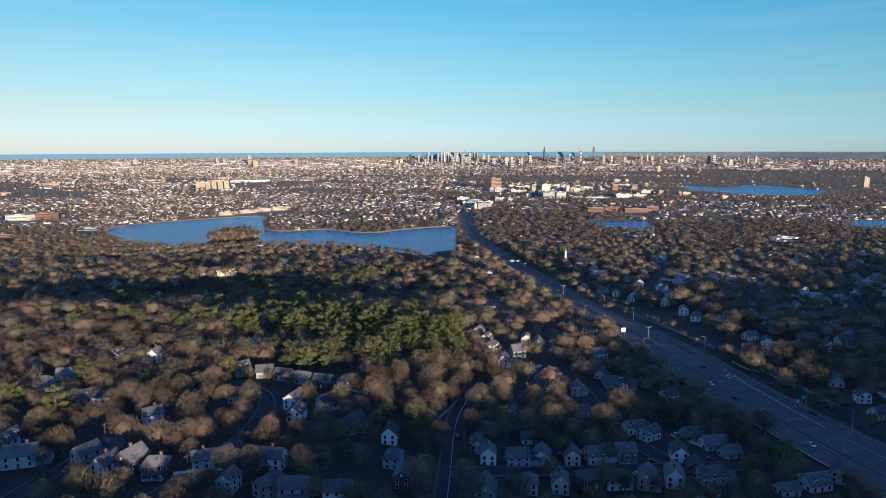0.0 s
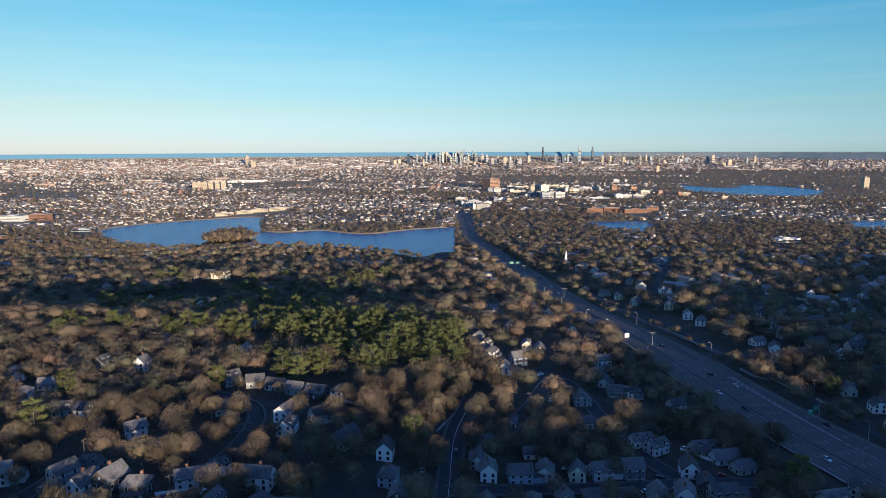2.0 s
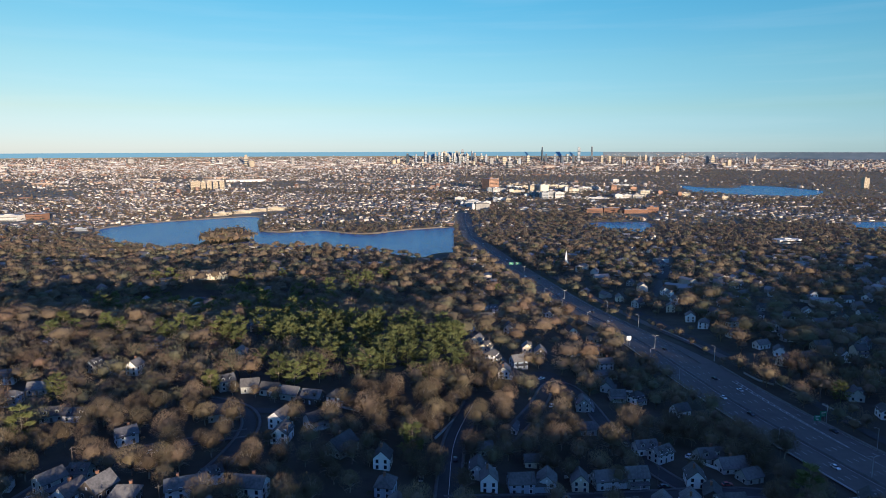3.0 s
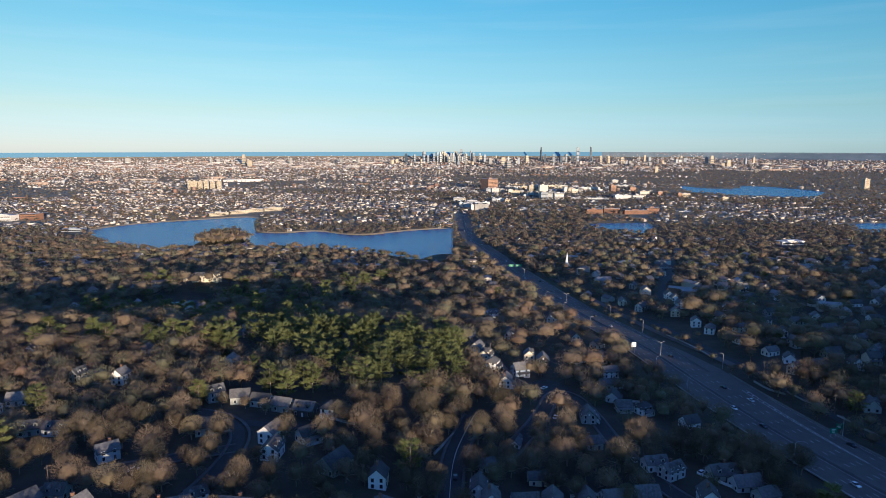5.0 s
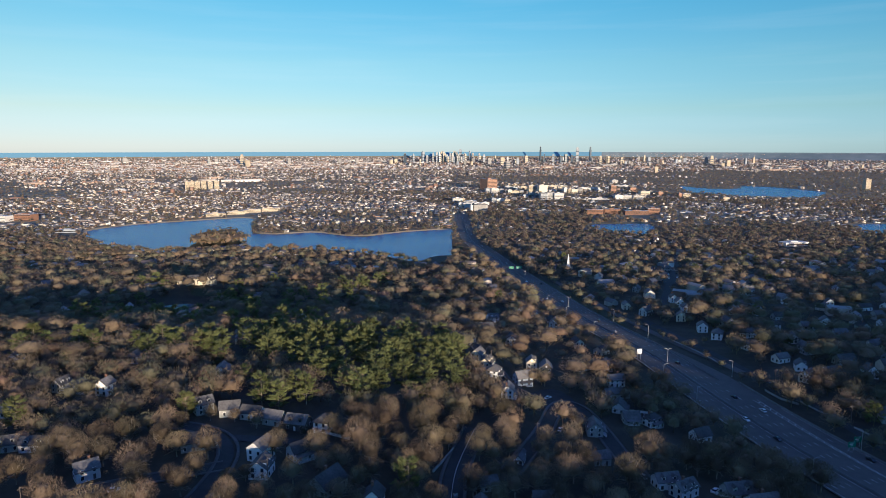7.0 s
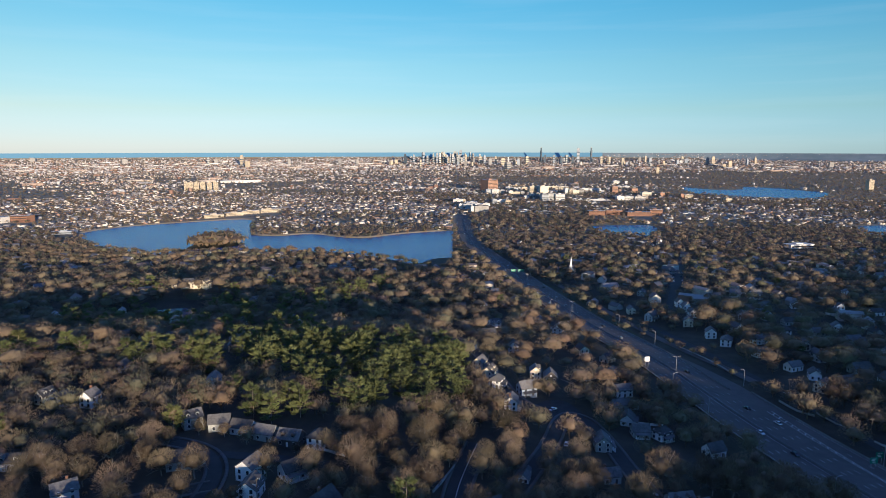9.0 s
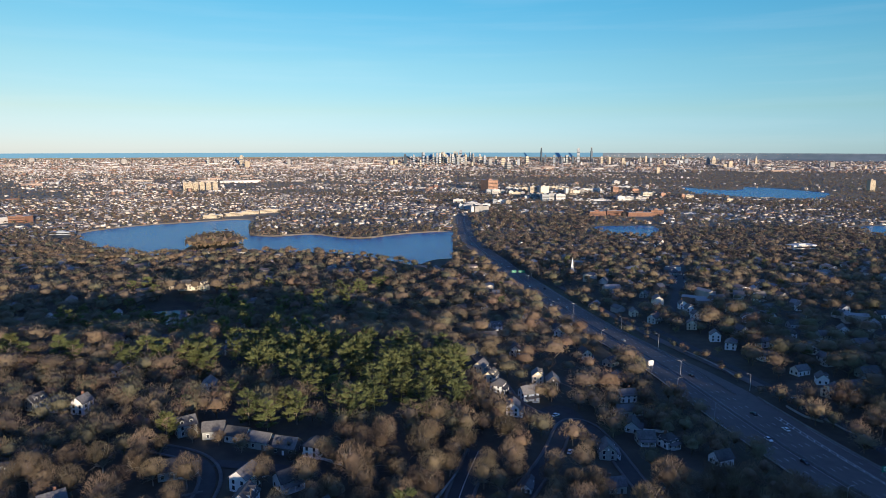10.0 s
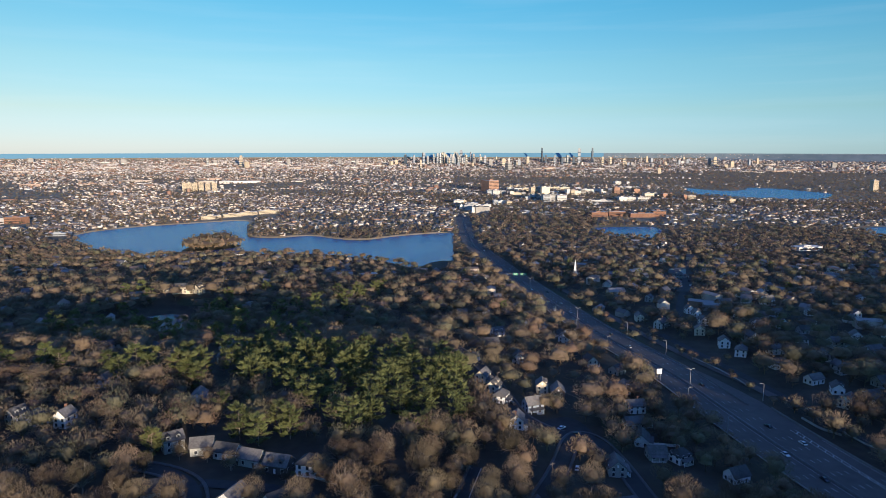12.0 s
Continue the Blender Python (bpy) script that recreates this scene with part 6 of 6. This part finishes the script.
# ---- kerbs, walls, fences, lots ----
def kerbed(name, pts, o0, o1, material, label, z0=0.2, z1=0.5, category="pavement", kind="structure", step=4.0):
    """A raised strip beside a street, with kerb faces on both sides."""
    v, f, (x, y, nx, ny, t) = strip(pts, (-1, 1), 0, step)
    vs, fs = [], []
    for i in range(len(x)):
        for o, h in ((o0, z0), (o0, z1), (o1, z1), (o1, z0)):
            px, py = x[i] + nx[i] * o, y[i] + ny[i] * o
            vs.append((px, py, g1(px, py) + h))
    for i in range(len(x) - 1):
        for j in range(3):
            fs.append((i * 4 + j, i * 4 + j + 1, i * 4 + j + 5, i * 4 + j + 4))
    return tagged(new(name, raw_mesh(name, vs, fs, material)), label, category, kind=kind)


for nm in ("avenue", "terrace", "west_road", "loop_road", "dell_road", "lane"):
    pts, w = STREETS[nm]
    for side in (-1, 1):
        a, b = sorted((side * (w / 2 + 0.1), side * (w / 2 + 1.5)))
        kerbed("pavement", pts, a, b, M["kerb"], "worn grey concrete pavement beside a street")
v, f, _ = strip(STREETS["avenue"][0], (-0.12, 0.12), 0.38, 4.0)
tagged(new("centre_line", raw_mesh("centre_line", v, f, M["paint"])), "worn pale centre line", "road marking", kind="structure")
kerbed("retaining_wall", [(-3, 300), (0, 307), (3, 315), (6, 323)], -0.25, 0.25, M["concrete"], "pale curved retaining wall beside the avenue", -0.3, 1.1, "wall", "", 2.0)
for k, pts in enumerate(([(179, 532), (186, 500), (189, 468)], [(195, 420), (197, 406), (203, 398)], [(206, 402), (208, 388), (212, 380)], [(214, 366), (217, 352), (219, 340)])):
    kerbed("fence", pts, -0.2, 0.2, M["concrete"], "long weathered fence on the bank above the highway", -0.3, 1.2, "fence", "", 3.0)


def patch(name, outline, material, label, lift, category, n=4):
    """A flat piece of ground cover that follows the land."""
    o = smooth_outline(outline, n)
    c = o.mean(0)
    rings = [1.0, 0.75, 0.5, 0.25]
    vs = [(x, y, g1(x, y) + lift) for r in rings for x, y in (c + (o - c) * r)]
    m = len(o)
    fs = [(i * m + j, i * m + (j + 1) % m, (i + 1) * m + (j + 1) % m, (i + 1) * m + j) for i in range(3) for j in range(m)]
    me = raw_mesh(name, vs, fs, material)
    bm = bmesh.new()
    bm.from_mesh(me)
    bm.verts.ensure_lookup_table()
    bm.faces.new([bm.verts[3 * m + j] for j in range(m)])
    bmesh.ops.recalc_face_normals(bm, faces=bm.faces[:])
    bm.to_mesh(me)
    bm.free()
    return tagged(new(name, me), label, category, kind="structure")


patch("island", [(-429, 1146), (-400, 1148), (-362, 1169), (-348, 1208), (-385, 1230), (-428, 1212)], M["ground"], "low wooded island in the lake", 0.9, "island")
patch("field", [(601, 1075), (612, 1126), (706, 1150), (790, 1123), (725, 1034), (650, 1052)], M["grass"], "open green sports field", 0.5, "field")
patch("parking_lot", [(252, 770), (268, 850), (305, 925), (330, 920), (300, 840), (278, 770)], M["street"], "grey asphalt parking lot among houses", 0.6, "parking lot")
patch("turning_circle", [(52, 402), (63, 413), (72, 410), (76, 390), (62, 380), (53, 387)], M["street"], "wide grey asphalt turning place", 0.45, "street")
patch("lawn", [(85, 415), (95, 418), (95, 386), (82, 379)], M["grass"], "rough green lawn behind houses", 0.4, "lawn")
patch("lawn", [(12, 262), (24, 264), (24, 254), (12, 252)], M["grass"], "dull green front lawn", 0.3, "lawn")
patch("lawn", [(-258, 716), (-225, 720), (-228, 735), (-262, 728)], M["grass"], "dull green lawn above a pond", 0.5, "lawn")
patch("lawn", [(-150, 236), (-128, 232), (-112, 229), (-112, 236), (-130, 240), (-148, 243)], M["grass"], "dull green front lawn", 0.3, "lawn")


def picket(x0, y0, x1, y1, h, label):
    """A board fence: posts and boards of their own."""
    n = max(2, int(math.hypot(x1 - x0, y1 - y0) / 2.4))
    root = thing("garden_fence", label, "fence", pose(x0, y0, g1(x0, y0)), "garden fences")
    ang = math.degrees(math.atan2(y1 - y0, x1 - x0))
    ln = math.hypot(x1 - x0, y1 - y0) / n
    for i in range(n + 1):
        px, py = (x1 - x0) * i / n, (y1 - y0) * i / n
        dz = g1(x0 + px, y0 + py) - g1(x0, y0)
        child("post", shared_box("fence_post", 0.14, 0.14, h + 0.15, M["trim"]), root, "", pose(px, py, dz))
        if i < n:
            mx_, my_ = (x1 - x0) * (i + 0.5) / n, (y1 - y0) * (i + 0.5) / n
            child("board", shared_box("fence_board", round(ln, 2), 0.05, h - 0.1, M["trim"]), root, "", pose(mx_, my_, g1(x0 + mx_, y0 + my_) - g1(x0, y0) + 0.1, 0, 0, ang))


picket(112, 300, 122, 288, 1.4, "white board fence beside a yard")
picket(52, 277, 68, 281, 1.6, "white board fence behind houses")
picket(92, 240, 112, 243, 1.4, "white board fence between yards")
picket(98, 386, 116, 384, 1.5, "pale board fence above the highway")
picket(-106, 236, -95, 239, 1.5, "white board fence beside a garage")
picket(150, 262, 170, 266, 1.5, "white board fence near the highway")
picket(-58, 330, -40, 322, 1.4, "pale board fence at the wood's edge")


def utility_pole(x, y, turn):
    root = thing("utility_pole", "weathered wooden utility pole with crossarm", "utility pole", pose(x, y, g1(x, y) - 0.2, 0, 0, turn), "utility poles")
    bm = bmesh.new()
    rod(bm, (0, 0, 0), (0, 0, 10.5), 0.2, 0.13)
    part("pole", bm, M["dark"], root)
    bm = bmesh.new()
    box(bm, -1.2, 1.2, -0.07, 0.07, 9.6, 9.78)
    part("crossarm", bm, M["dark"], root)
    for s in (-1.05, -0.4, 0.4, 1.05):
        bm = bmesh.new()
        rod(bm, (s, 0, 9.78), (s, 0, 10.0), 0.06, 0.04)
        part("insulator", bm, M["concrete"], root)


for x, y, turn in ((-157, 236, 60), (-146, 262, 80), (7, 232, 10), (9, 262, 8), (10, 292, 10), (36, 261, 100), (62, 266, 100), (90, 272, 100), (-99, 233, 40), (-82, 254, 40), (-66, 284, 60), (46, 340, 20), (23, 486, 20), (33, 448, 20), (206, 430, 5), (216, 372, 5)):
    utility_pole(x, y, turn)


def shrub(x, y, s, green):
    key = ("shrub", green)
    if key not in SHARED:
        rs = np.random.RandomState(3 + green)
        base, u = dome(rs, 90, 2.0, 1.4, 0.4, 7)
        way = unit(u + rs.normal(size=(90, 3)) * 0.6)
        SHARED[key] = raw_mesh("foliage", *slivers(base, way, rs.uniform(0.25, 0.5, 90), rs.uniform(0.1, 0.22, 90), rs, u), M["needle" if green else "twig"])
    root = thing("shrub", "dark evergreen shrub beside a house" if green else "bare brown shrub beside a house", "shrub", pose(x, y, g1(x, y) + 0.05) @ Matrix.Scale(s, 4), "garden shrubs")
    child("foliage", SHARED[key], root)


for x, y, r in HOUSE_SPOTS[:46]:
    a = rng.uniform(0, 2 * math.pi)
    shrub(x + math.cos(a) * (r + 2.2), y + math.sin(a) * (r + 2.2), rng.uniform(0.7, 1.5), int(rng.random() < 0.5))
for x, y, turn, c in ((272, 800, 60, 0), (276, 812, 60, 2), (282, 830, 60, 0), (290, 850, 60, 1), (296, 868, 60, 0), (302, 885, 60, 0), (308, 900, 60, 2), (284, 806, 60, 0), (294, 836, 60, 1), (304, 862, 60, 0),
                      (61, 398, 40, 0), (68, 392, 130, 1), (-82, 231, 50, 1), (97, 262, 100, 0), (72, 262, 12, 1), (22, 276, 80, 2), (-137, 246, 70, 0), (-40, 232, 90, 1), (114, 300, 40, 0)):
    col, label = KINDS[c]
    copy_thing(first[col], pose(x, y, g1(x, y) + (0.62 if y > 700 else 0.46), 0, 0, turn))
